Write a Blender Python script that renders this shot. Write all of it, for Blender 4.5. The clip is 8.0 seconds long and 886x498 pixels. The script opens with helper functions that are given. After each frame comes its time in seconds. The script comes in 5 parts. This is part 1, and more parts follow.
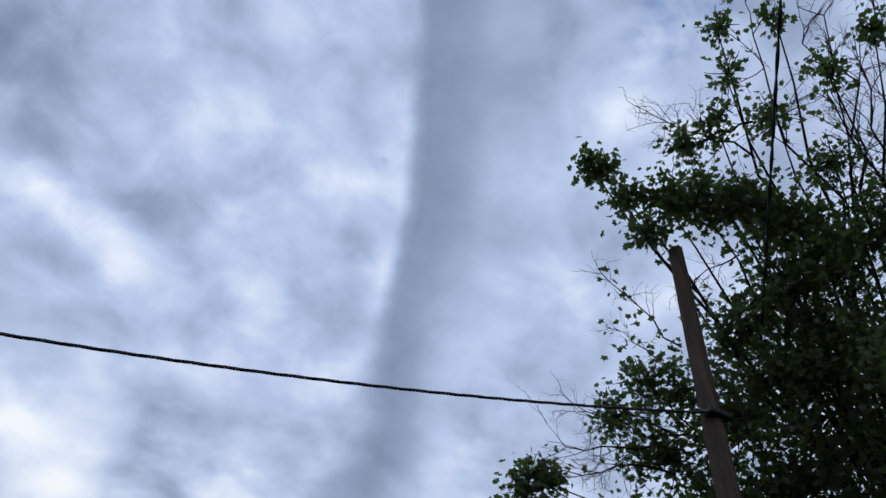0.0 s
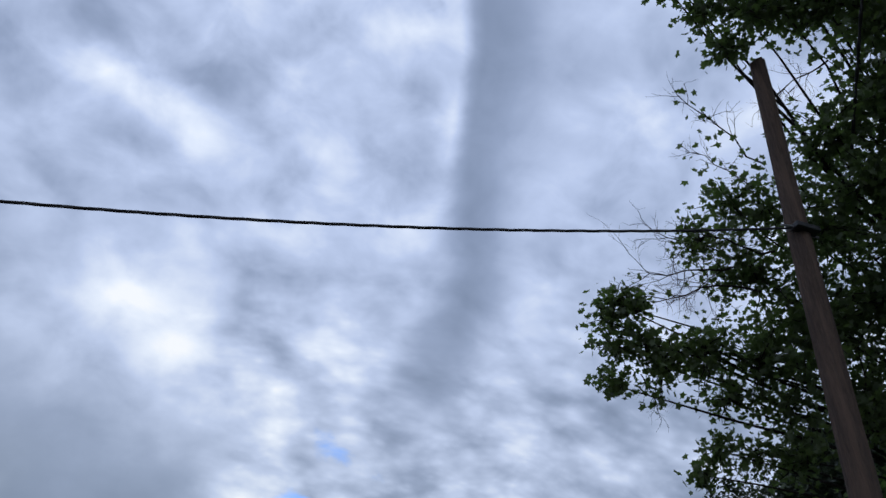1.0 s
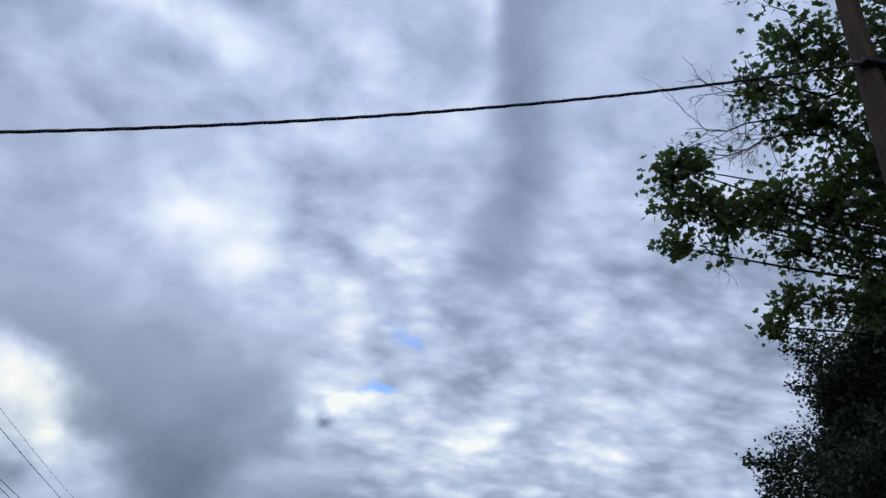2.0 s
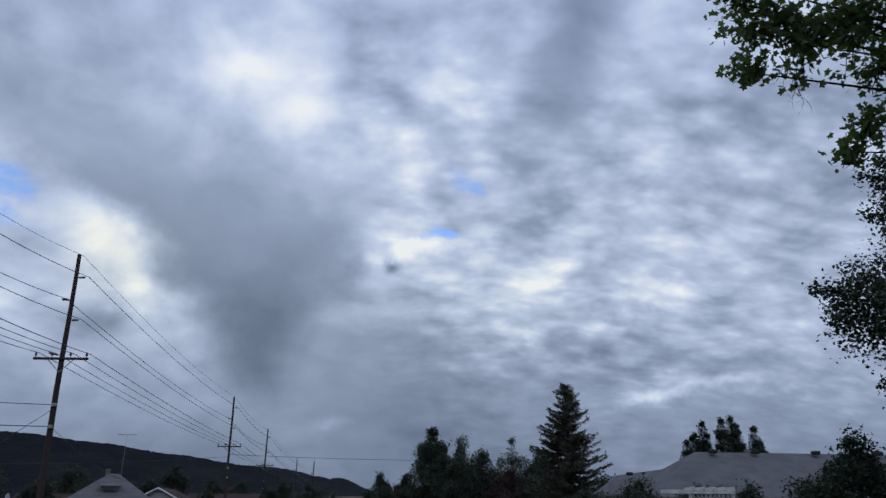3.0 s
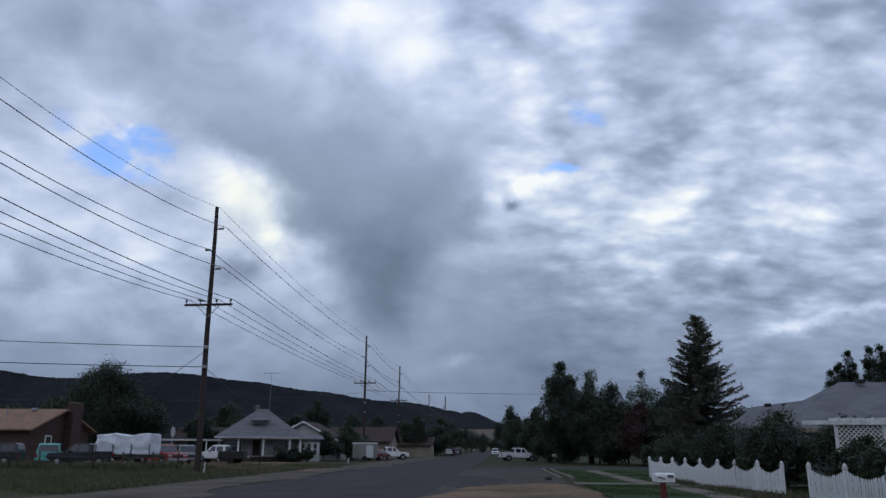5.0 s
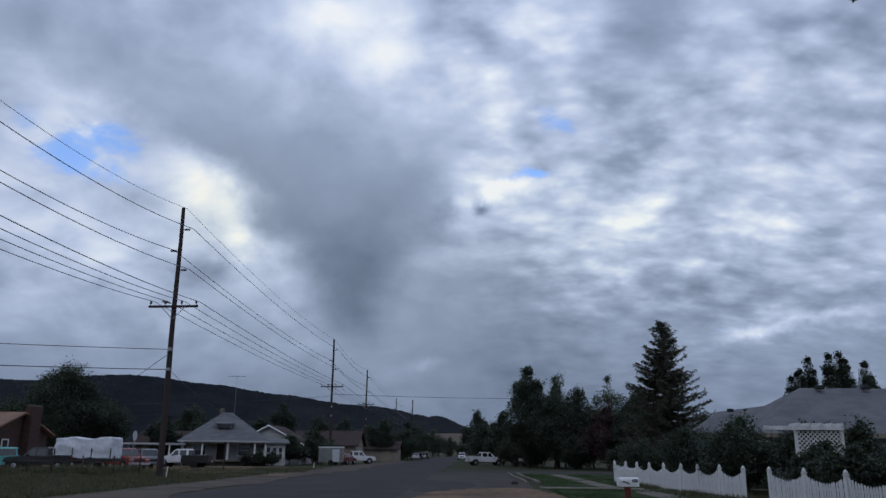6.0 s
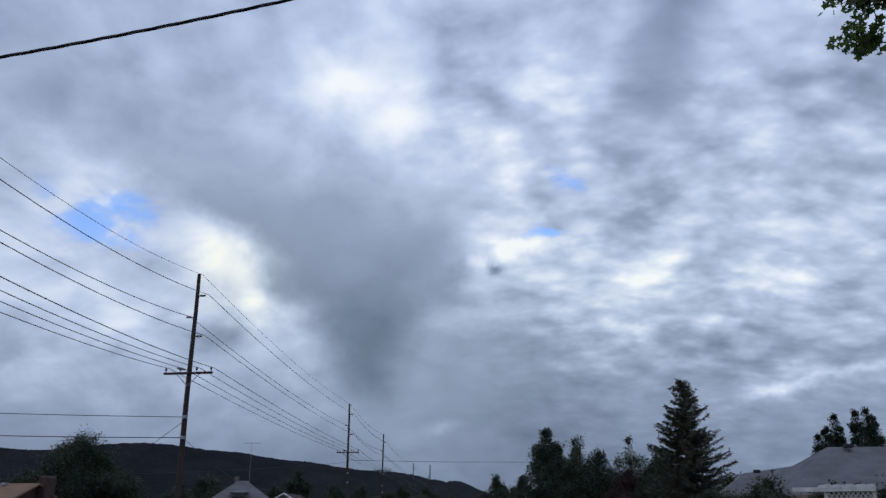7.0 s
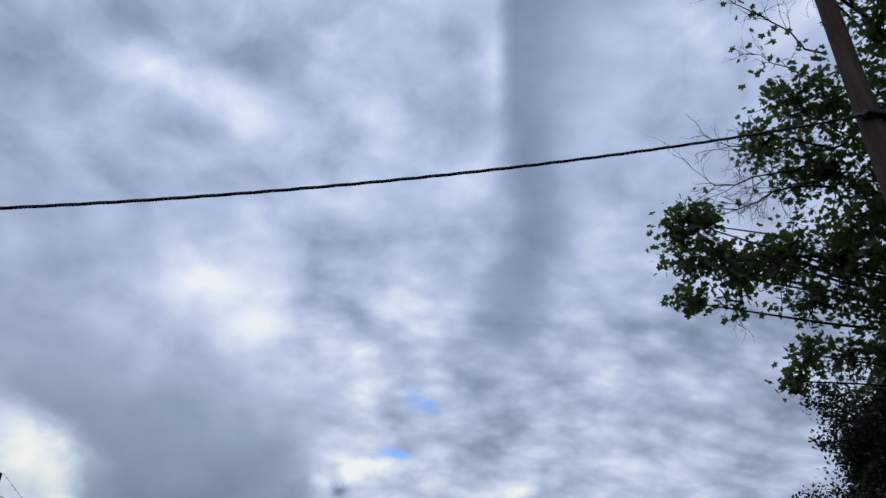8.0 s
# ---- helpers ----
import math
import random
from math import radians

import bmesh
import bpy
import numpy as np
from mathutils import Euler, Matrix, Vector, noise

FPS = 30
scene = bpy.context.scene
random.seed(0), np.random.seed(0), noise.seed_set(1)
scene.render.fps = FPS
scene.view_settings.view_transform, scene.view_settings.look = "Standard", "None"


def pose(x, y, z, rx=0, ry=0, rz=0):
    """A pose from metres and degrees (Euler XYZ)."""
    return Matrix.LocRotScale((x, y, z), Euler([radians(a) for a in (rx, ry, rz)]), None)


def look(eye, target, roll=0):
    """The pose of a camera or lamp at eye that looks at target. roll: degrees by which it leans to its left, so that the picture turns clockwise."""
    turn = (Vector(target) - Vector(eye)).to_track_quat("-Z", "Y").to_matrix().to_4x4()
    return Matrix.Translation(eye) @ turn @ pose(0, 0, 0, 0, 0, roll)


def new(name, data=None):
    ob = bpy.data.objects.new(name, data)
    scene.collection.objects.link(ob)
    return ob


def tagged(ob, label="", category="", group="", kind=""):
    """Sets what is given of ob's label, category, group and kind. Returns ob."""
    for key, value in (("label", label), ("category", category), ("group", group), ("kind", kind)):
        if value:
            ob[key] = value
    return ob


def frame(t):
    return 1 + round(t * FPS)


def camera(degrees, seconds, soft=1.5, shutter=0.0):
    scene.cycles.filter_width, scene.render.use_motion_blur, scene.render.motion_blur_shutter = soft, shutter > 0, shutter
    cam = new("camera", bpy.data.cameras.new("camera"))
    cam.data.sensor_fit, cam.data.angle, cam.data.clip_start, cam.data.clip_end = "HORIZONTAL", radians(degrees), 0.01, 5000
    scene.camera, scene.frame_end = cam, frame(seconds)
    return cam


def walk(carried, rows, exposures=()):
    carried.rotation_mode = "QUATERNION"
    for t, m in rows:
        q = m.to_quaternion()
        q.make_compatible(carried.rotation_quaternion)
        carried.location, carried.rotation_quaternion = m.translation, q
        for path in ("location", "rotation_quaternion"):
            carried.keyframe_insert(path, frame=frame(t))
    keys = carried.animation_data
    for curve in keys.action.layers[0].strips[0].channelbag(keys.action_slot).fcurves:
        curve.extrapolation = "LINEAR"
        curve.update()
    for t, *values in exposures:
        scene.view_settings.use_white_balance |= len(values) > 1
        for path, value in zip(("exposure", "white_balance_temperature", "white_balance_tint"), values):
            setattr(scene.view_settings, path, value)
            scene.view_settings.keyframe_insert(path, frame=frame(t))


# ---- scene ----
cam = camera(61.39, 8.0)
# seconds, x, y, z, yaw, pitch, roll
PATH = [
    (0.0, 0.000, 0.000, 1.820, -22.18, 52.56, 4.19),
    (0.5, 0.000, 0.000, 1.790, -21.55, 52.00, 5.40),
    (0.7, 0.000, 0.000, 1.780, -20.64, 48.02, 4.41),
    (1.0, 0.000, 0.010, 1.760, -15.18, 40.48, 3.97),
    (1.2, 0.000, 0.010, 1.750, -13.18, 38.67, 3.04),
    (2.3, 0.000, 0.020, 1.710, -10.38, 28.50, 0.33),
    (2.5, 0.000, 0.020, 1.700, -10.46, 26.28, 0.22),
    (3.0, 0.000, 0.020, 1.660, -5.28, 19.80, 0.38),
    (3.5, 0.000, 0.020, 1.620, 2.85, 17.81, 0.08),
    (4.0, 0.000, 0.020, 1.620, 5.44, 15.54, 0.44),
    (4.2, 0.000, 0.020, 1.620, 3.99, 13.94, 0.69),
    (5.3, 0.000, 0.020, 1.620, 4.43, 16.62, 0.48),
    (5.5, 0.000, 0.020, 1.630, 3.02, 18.62, -0.53),
    (6.0, 0.000, 0.020, 1.630, 1.89, 15.29, 0.53),
    (6.5, 0.000, 0.020, 1.640, 4.11, 14.11, -0.70),
    (7.0, 0.000, 0.020, 1.680, 3.04, 19.94, -0.23),
    (7.4, 0.000, 0.010, 1.695, -2.40, 24.10, -1.35),
    (7.5, 0.000, 0.010, 1.700, -3.74, 27.01, -1.52),
    (8.0, 0.000, 0.010, 1.720, -9.23, 36.37, -0.33),
]


def aim(yaw, pitch, roll):
    return pose(0, 0, 0, 0, 0, yaw) @ pose(0, 0, 0, 90 + pitch) @ pose(0, 0, 0, 0, 0, roll)


walk(cam, [(t, Matrix.Translation((x, y, z)) @ aim(a, b, c)) for t, x, y, z, a, b, c in PATH],
     [(0.0, 0.0), (1.0, 0.04), (2.5, -0.03), (3.0, -0.12), (3.5, 0.03), (4.2, 0.0), (5.5, 0.04), (6.0, -0.08), (7.0, 0.0), (7.5, -0.10), (8.0, -0.10)])

# ---- world: broken overcast with rain shafts, and a weak hazy sun ----
world = bpy.data.worlds.new("overcast_sky")
scene.world = world
world.use_nodes = True
wt = world.node_tree
for n in list(wt.nodes):
    wt.nodes.remove(n)


class Net:
    """Small helper to write node formulas."""

    def __init__(self, tree):
        self.t = tree

    def put(self, sock, v):
        if isinstance(v, (int, float)):
            sock.default_value = v
        elif isinstance(v, (tuple, list)):
            sock.default_value = v
        else:
            self.t.links.new(v, sock)

    def node(self, kind, **inputs):
        n = self.t.nodes.new(kind)
        for k, v in inputs.items():
            self.put(n.inputs[k.replace("_", " ")], v)
        return n

    def m(self, op, a, b=None, c=None, clamp=False):
        n = self.t.nodes.new("ShaderNodeMath")
        n.operation, n.use_clamp = op, clamp
        for i, v in enumerate((a, b, c)):
            if v is not None:
                self.put(n.inputs[i], v)
        return n.outputs[0]

    def add(self, *vs):
        r = vs[0]
        for v in vs[1:]:
            r = self.m("ADD", r, v)
        return r

    def noise(self, vec, scale, detail=4.0, rough=0.5, distort=0.0):
        n = self.node("ShaderNodeTexNoise", Vector=vec, Scale=scale, Detail=detail, Roughness=rough, Distortion=distort)
        return n

    def ramp(self, fac, stops):
        n = self.t.nodes.new("ShaderNodeValToRGB")
        el = n.color_ramp.elements
        while len(el) < len(stops):
            el.new(0.5)
        for e, (p, c) in zip(el, stops):
            e.position, e.color = p, (*c, 1)
        self.put(n.inputs[0], fac)
        return n.outputs[0]

    def mix(self, fac, a, b, blend="MIX"):
        n = self.t.nodes.new("ShaderNodeMix")
        n.data_type, n.blend_type = "RGBA", blend
        self.put(n.inputs[0], fac), self.put(n.inputs[6], a), self.put(n.inputs[7], b)
        return n.outputs[2]

    def smooth(self, v, lo, hi):
        n = self.t.nodes.new("ShaderNodeMapRange")
        n.interpolation_type = "SMOOTHSTEP"
        for i, x in enumerate((v, lo, hi, 0.0, 1.0)):
            self.put(n.inputs[i], x)
        return n.outputs[0]


SUN_EL, SUN_AZ = 38.0, 200.0
w = Net(wt)
coord = wt.nodes.new("ShaderNodeTexCoord").outputs["Generated"]
xyz = w.node("ShaderNodeSeparateXYZ", Vector=coord).outputs
DEG = 57.29578
warp = w.node("ShaderNodeSeparateXYZ", Vector=w.noise(coord, 6.0, 5.0, 0.6).outputs["Color"]).outputs
az = w.m("MULTIPLY_ADD", warp[0], 7.0, w.m("MULTIPLY_ADD", w.m("ARCTAN2", xyz[0], xyz[1]), DEG, -3.5))
el = w.m("MULTIPLY_ADD", warp[1], 6.0, w.m("MULTIPLY_ADD", w.m("ARCSINE", xyz[2]), DEG, -3.0))
deep = w.m("MAXIMUM", w.m("ADD", xyz[2], 0.42), 0.1)
layer = w.node("ShaderNodeCombineXYZ", X=w.m("DIVIDE", xyz[0], deep), Y=w.m("DIVIDE", xyz[1], deep), Z=0.0).outputs[0]


def lobe(a0, e0, sa, se, tilt=0.0, flat=2.0):
    """A soft patch of sky round an azimuth and elevation, in degrees; tilt turns its long axis."""
    c, s, k = math.cos(radians(tilt)), math.sin(radians(tilt)), math.cos(radians(e0))
    da, de = w.m("MULTIPLY_ADD", az, k, -a0 * k), w.m("SUBTRACT", el, e0)
    u = w.m("MULTIPLY_ADD", da, c / sa, w.m("MULTIPLY", de, s / sa))
    v = w.m("MULTIPLY_ADD", da, -s / se, w.m("MULTIPLY", de, c / se))
    r2 = w.m("MULTIPLY_ADD", u, u, w.m("MULTIPLY", v, v))
    if flat != 2.0:
        r2 = w.m("POWER", r2, flat / 2)
    return w.m("POWER", 2.71828, w.m("MULTIPLY", r2, -1.0))


def patch(gain, *shape):
    return w.m("MULTIPLY", lobe(*shape), gain)


def along_curve(v, lo, hi, points):
    """A smooth curve through (place, value) points, places from lo to hi."""
    n = wt.nodes.new("ShaderNodeFloatCurve")
    ys = [p[1] for p in points]
    y0, span = min(ys), max(ys) - min(ys)
    c = n.mapping.curves[0]
    spots = [((x - lo) / (hi - lo), (y - y0) / span) for x, y in points]
    c.points[0].location, c.points[1].location = spots[0], spots[-1]
    for q in spots[1:-1]:
        c.points.new(*q)
    n.mapping.update()
    n.inputs[0].default_value = 1.0
    w.put(n.inputs[1], w.m("MULTIPLY_ADD", v, 1 / (hi - lo), -lo / (hi - lo), clamp=True))
    return w.m("MULTIPLY_ADD", n.outputs[0], span, y0)


def times(*vs):
    r = vs[0]
    for v in vs[1:]:
        r = w.m("MULTIPLY", r, v)
    return r


def but(v):
    return w.m("SUBTRACT", 1.0, v)


big = w.noise(layer, 1.7, 3.0, 0.5, 0.3).outputs["Fac"]
mid = w.noise(layer, 6.4, 3.5, 0.5, 0.4).outputs["Fac"]
fine = w.noise(layer, 13.0, 4.0, 0.52, 0.3).outputs["Fac"]
swirl = w.noise(layer, 3.0, 3.0, 0.5).outputs["Color"]
bent = w.mix(0.07, layer, swirl)
ripple_at = w.node("ShaderNodeMapping", Vector=bent, Rotation=(0, 0, 0.22), Scale=(11.0, 20.0, 1)).outputs[0]
ripples = w.noise(ripple_at, 1.0, 4.0, 0.5, 0.5).outputs["Fac"]
lump_at = w.node("ShaderNodeMapping", Vector=bent, Rotation=(0, 0, 0.22), Scale=(15.0, 25.0, 1)).outputs[0]
cell = wt.nodes.new("ShaderNodeTexVoronoi")
cell.feature = "SMOOTH_F1"
w.put(cell.inputs["Vector"], lump_at)
w.put(cell.inputs["Scale"], 1.0), w.put(cell.inputs["Smoothness"], 0.8), w.put(cell.inputs["Detail"], 2.0), w.put(cell.inputs["Roughness"], 0.5)
lumps = w.m("SUBTRACT", 0.55, cell.outputs["Distance"])
right = w.smooth(w.m("MULTIPLY_ADD", el, 0.25, az), -3.0, 10.0)
low = but(w.smooth(el, 26.0, 48.0))
rippled = times(right, low)

# rain shaft: a dark wedge, hard on its near side, that narrows downwards and trails off high to one side
left_edge = along_curve(el, 4, 34, ((4, -9.5), (10.3, -11.8), (14.5, -14.2), (18.2, -17.4), (20.4, -20.6), (22.0, -25.0), (25.0, -34.0), (34, -60.0)))
right_edge = along_curve(el, 4, 34, ((4, -7.6), (8.7, -6.6), (13.5, -4.2), (17.9, -2.2), (22.2, 0.2), (27, 1.0), (34, 0.0)))
top_edge = along_curve(az, -50, 10, ((-50, 40.0), (-36, 34.0), (-28, 29.5), (-20, 27.0), (-12, 25.5), (-4, 25.0), (10, 24.0)))
shaft = times(w.smooth(w.m("SUBTRACT", az, left_edge), -1.6, 4.2), w.smooth(w.m("SUBTRACT", right_edge, az), -2.2, 5.0),
              but(w.smooth(w.m("SUBTRACT", el, top_edge), -5.5, 4.5)), w.smooth(el, 6.0, 11.0),
              w.m("MULTIPLY_ADD", w.smooth(az, -36.0, -18.0), 0.55, 0.45))
core = times(shaft, but(w.smooth(el, 13.0, 25.0)))
# long grey column curving up overhead: one crisp side, the other washing out
column_edge = along_curve(el, 20, 80, ((20, 10.4), (27, 12.0), (30, 12.6), (35, 13.5), (40, 14.5), (45, 15.5), (50, 16.7), (55, 17.2), (59, 16.9), (63, 16.2), (71, 13.3), (80, 6.0)))
calm_az = w.m("MULTIPLY_ADD", w.noise(coord, 4.5, 1.5, 0.45).outputs["Fac"], 5.0, w.m("MULTIPLY_ADD", w.m("ARCTAN2", xyz[0], xyz[1]), DEG, -2.5))
beside = times(w.m("SUBTRACT", calm_az, column_edge), w.m("COSINE", w.m("MULTIPLY", el, 1 / DEG)))
crisp = w.m("MULTIPLY_ADD", w.smooth(el, 34.0, 52.0), -1.9, 2.9)
onset = w.smooth(w.m("DIVIDE", beside, crisp), -0.8, 1.1)
reach = w.m("MULTIPLY_ADD", w.smooth(el, 34.0, 56.0), 6.0, 5.5)
column = times(onset, but(w.smooth(beside, 2.2, 7.0)), w.smooth(el, 25.0, 31.0))
wash = times(onset, but(w.smooth(w.m("DIVIDE", beside, reach), 0.3, 1.5)), w.smooth(el, 25.0, 33.0))
rim = times(w.smooth(beside, -4.5, -0.8), but(w.smooth(beside, -0.9, 0.4)), w.smooth(el, 40.0, 52.0), but(w.smooth(el, 59.0, 66.0)))
dark = w.add(times(shaft, 0.18), times(core, 0.18), times(column, 0.165), times(wash, 0.11),
             patch(0.12, 4.5, 8.0, 5.5, 4.0), patch(0.15, -19.4, 12.6, 2.4, 0.9, 12), patch(0.05, -31.0, 30.0, 12.0, 4.0, -18), patch(0.15, -32.0, 42.0, 6.0, 9.0), patch(0.10, -21.0, 49.0, 8.0, 3.0),
             patch(0.14, -33.0, 54.0, 5.0, 3.5), patch(0.10, -26.5, 52.5, 2.4, 5.0), patch(0.08, -16.0, 54.5, 3.0, 4.0), patch(0.10, -3.0, 54.0, 4.0, 2.0, 40),
             patch(0.38, 0.0, 0.0, 400.0, 9.5), patch(0.12, -1.0, 11.5, 8.0, 5.0), patch(0.06, 32.0, 26.0, 12.0, 10.0), patch(0.10, 2.5, 12.7, 3.0, 0.6), patch(0.46, 1.25, 18.7, 0.7, 0.55), patch(0.16, 12.2, 58.6, 0.6, 0.5), patch(0.10, 2.0, 36.5, 5.0, 1.6, 12))
lift = w.add(patch(0.32, -20.2, 18.4, 3.2, 2.3, -30), patch(0.24, -17.2, 15.6, 1.6, 2.4, 30), patch(0.22, -0.4, 19.2, 1.0, 0.9), patch(0.26, 3.0, 19.8, 1.8, 0.8, 15), patch(0.20, 6.0, 20.4, 2.2, 0.8, 10), patch(0.22, 13.0, 18.2, 2.6, 1.6, 30), patch(0.10, 9.0, 17.0, 6.0, 3.0),
             patch(0.32, 20.6, 8.2, 3.0, 0.45, 5), patch(0.18, 24.5, 8.9, 5.0, 0.4, 4), patch(0.24, 21.8, 9.5, 1.6, 0.5), patch(0.24, 11.8, 13.2, 1.6, 0.6), patch(0.20, 21.0, 15.3, 3.0, 0.9, 8), patch(0.12, -33.0, 16.0, 6.0, 4.0), patch(0.20, -29.5, 21.8, 1.6, 0.5, 10), patch(0.14, -33.0, 25.0, 3.0, 2.5),
             patch(0.16, -6.3, 30.0, 2.8, 1.6, 35), patch(0.12, -8.5, 31.5, 3.0, 2.0), patch(0.12, 0.3, 27.4, 2.6, 1.4, 15), patch(0.12, -13.5, 32.7, 3.5, 2.5), patch(0.10, -12.0, 44.5, 4.0, 2.0), patch(0.10, -19.6, 46.0, 3.0, 1.8), patch(0.08, 1.5, 43.0, 5.0, 2.0),
             patch(0.16, -1.5, 57.2, 4.0, 2.2), patch(0.14, -19.5, 44.8, 4.0, 2.0), patch(0.08, -14.0, 57.0, 4.0, 4.0), patch(0.12, -10.5, 33.0, 3.0, 1.6), patch(0.14, 50.0, 62.0, 6.0, 3.0), patch(0.08, 34.0, 45.0, 5.0, 4.0), patch(0.12, -3.2, 6.9, 1.4, 0.35), times(rim, 0.13))
veil = but(times(w.m("MAXIMUM", shaft, times(w.m("MAXIMUM", column, wash), 0.8)), 0.80))
veil = times(veil, w.m("MULTIPLY_ADD", w.smooth(el, 3.0, 14.0), 0.75, 0.25))
veil = times(veil, but(patch(0.70, -1.0, 9.5, 10.0, 5.5)))
calm = w.m("MULTIPLY_ADD", w.smooth(el, 30.0, 50.0), 0.30, 0.34)
grain = w.add(times(w.m("SUBTRACT", big, 0.5), 0.40), times(w.m("SUBTRACT", mid, 0.5), 0.58), times(w.m("SUBTRACT", fine, 0.5), calm), times(rippled, 0.03),
              times(w.m("SUBTRACT", ripples, 0.5), rippled, 0.30), times(lumps, rippled, 0.30))
lift = times(lift, but(times(shaft, 0.8)))
tone = w.add(0.685, times(right, w.smooth(el, 10.0, 17.0), but(w.smooth(el, 30.0, 45.0)), 0.06), times(grain, veil), w.m("SUBTRACT", lift, dark))
cloud = w.ramp(tone, [(0.0, (0.078, 0.110, 0.172)), (0.25, (0.145, 0.192, 0.282)), (0.5, (0.302, 0.372, 0.522)),
                      (0.72, (0.505, 0.595, 0.795)), (0.92, (0.77, 0.84, 0.95)), (1.0, (0.90, 0.93, 0.96))])
# a greyer, greener cast low ahead; a faint violet one high up
ahead = w.add(patch(0.5, -6.0, 12.0, 14.0, 9.0), patch(0.4, 12.0, 15.0, 12.0, 6.0))
cloud = w.mix(ahead, cloud, w.mix(1.0, cloud, (1.0, 1.015, 0.955, 1), "MULTIPLY"))
cloud = w.mix(times(w.smooth(el, 20.0, 44.0), 0.9), cloud, w.mix(1.0, cloud, (0.965, 0.985, 1.04, 1), "MULTIPLY"))
warm = lobe(-19.0, 17.0, 4.0, 3.5)
cloud = w.mix(times(warm, 0.6), cloud, w.mix(1.0, cloud, (1.04, 1.01, 0.86, 1), "MULTIPLY"))
gaps = w.add(patch(0.50, -29.4, 20.3, 5.2, 2.2, -8), patch(0.47, 8.2, 24.2, 2.6, 1.0, -30), patch(0.40, 4.0, 20.9, 2.2, 0.6, 10), patch(0.08, 3.0, 22.4, 4.0, 1.6, -10),
             patch(0.10, -0.8, 21.4, 2.0, 2.2), patch(0.40, 59.0, 65.5, 5.0, 3.0), patch(0.26, 18.6, 8.8, 1.6, 0.5), patch(0.12, 0.2, 59.9, 1.0, 0.6))
torn = w.smooth(gaps, 0.03, 0.30)
hole = w.smooth(w.add(gaps, times(w.m("SUBTRACT", 0.5, fine), torn, 1.5), times(w.m("SUBTRACT", 0.5, mid), torn, 0.5)), 0.14, 0.58)
sky = wt.nodes.new("ShaderNodeTexSky")
sky.sky_type, sky.sun_disc = "NISHITA", False
sky.sun_elevation, sky.sun_rotation = radians(SUN_EL), radians(SUN_AZ)
clear = w.mix(1.0, sky.outputs[0], (0.15, 0.19, 0.26, 1), "MULTIPLY")
final = w.mix(w.m("MULTIPLY", hole, 0.85), cloud, clear)
back = w.node("ShaderNodeBackground", Color=final, Strength=1.0)
wt.links.new(back.outputs[0], wt.nodes.new("ShaderNodeOutputWorld").inputs[0])

lamp = bpy.data.lights.new("sun", "SUN")
lamp.energy, lamp.angle, lamp.color = 0.2, radians(25), (1.0, 0.95, 0.88)
sun = new("sun", lamp)
sun.matrix_basis = look((0, 0, 60), (-math.sin(radians(SUN_AZ)) * 40, -math.cos(radians(SUN_AZ)) * 40, 60 - 40 * math.tan(radians(SUN_EL))))

# ---- materials ----


def material(name, col, col2=None, scale=4.0, rough=0.8, metal=0.0, bump=0.0, fine_scale=None, spec=0.3, stretch=(1, 1, 1), vary=0.0):
    """A surface of two colours mingled by noise at two scales, with fine relief."""
    m = bpy.data.materials.new(name)
    m.use_nodes = True
    k = Net(m.node_tree)
    bsdf = m.node_tree.nodes["Principled BSDF"]
    where = k.node("ShaderNodeMapping", Vector=m.node_tree.nodes.new("ShaderNodeTexCoord").outputs["Object"], Scale=stretch).outputs[0]
    a = k.noise(where, scale, 5.0, 0.6).outputs["Fac"]
    b = k.noise(where, fine_scale or scale * 9, 3.0, 0.6).outputs["Fac"]
    f = k.smooth(k.m("MULTIPLY_ADD", b, 0.45, k.m("MULTIPLY", a, 0.75)), 0.42, 0.78)
    c = k.mix(f, (*col, 1), (*(col2 or [v * 0.7 for v in col]), 1))
    if vary:
        r = m.node_tree.nodes.new("ShaderNodeNewGeometry").outputs["Random Per Island"]
        r2 = m.node_tree.nodes.new("ShaderNodeObjectInfo").outputs["Random"]
        g = k.m("MULTIPLY_ADD", k.m("FRACT", k.m("ADD", r, r2)), vary, 1 - vary / 2)
        c = k.mix(1.0, c, k.node("ShaderNodeCombineXYZ", X=g, Y=g, Z=g).outputs[0], "MULTIPLY")
    k.put(bsdf.inputs["Base Color"], c)
    k.put(bsdf.inputs["Roughness"], k.m("MULTIPLY_ADD", b, 0.2, rough - 0.1, clamp=True))
    bsdf.inputs["Metallic"].default_value = metal
    bsdf.inputs["Specular IOR Level"].default_value = spec
    if bump:
        h = k.node("ShaderNodeBump", Strength=bump, Distance=0.03, Height=f)
        k.put(bsdf.inputs["Normal"], h.outputs[0])
    return m


def leaf_material(name, col, col2, through_light=0.25):
    m = material(name, col, col2, 0.8, 0.55, 0, 0, 5.0, 0.35, vary=0.7)
    t = m.node_tree
    bsdf = t.nodes["Principled BSDF"]
    tr = t.nodes.new("ShaderNodeBsdfTranslucent")
    tr.inputs[0].default_value = (col[0] * 1.5, col[1] * 1.9, col[2] * 0.8, 1)
    mx = t.nodes.new("ShaderNodeMixShader")
    mx.inputs[0].default_value = through_light
    out = next(n for n in t.nodes if n.type == "OUTPUT_MATERIAL")
    t.links.new(bsdf.outputs[0], mx.inputs[1]), t.links.new(tr.outputs[0], mx.inputs[2]), t.links.new(mx.outputs[0], out.inputs[0])
    return m


def glass_material(name, col):
    m = material(name, col, None, 0.5, 0.12, 0, 0, None, 0.8)
    return m


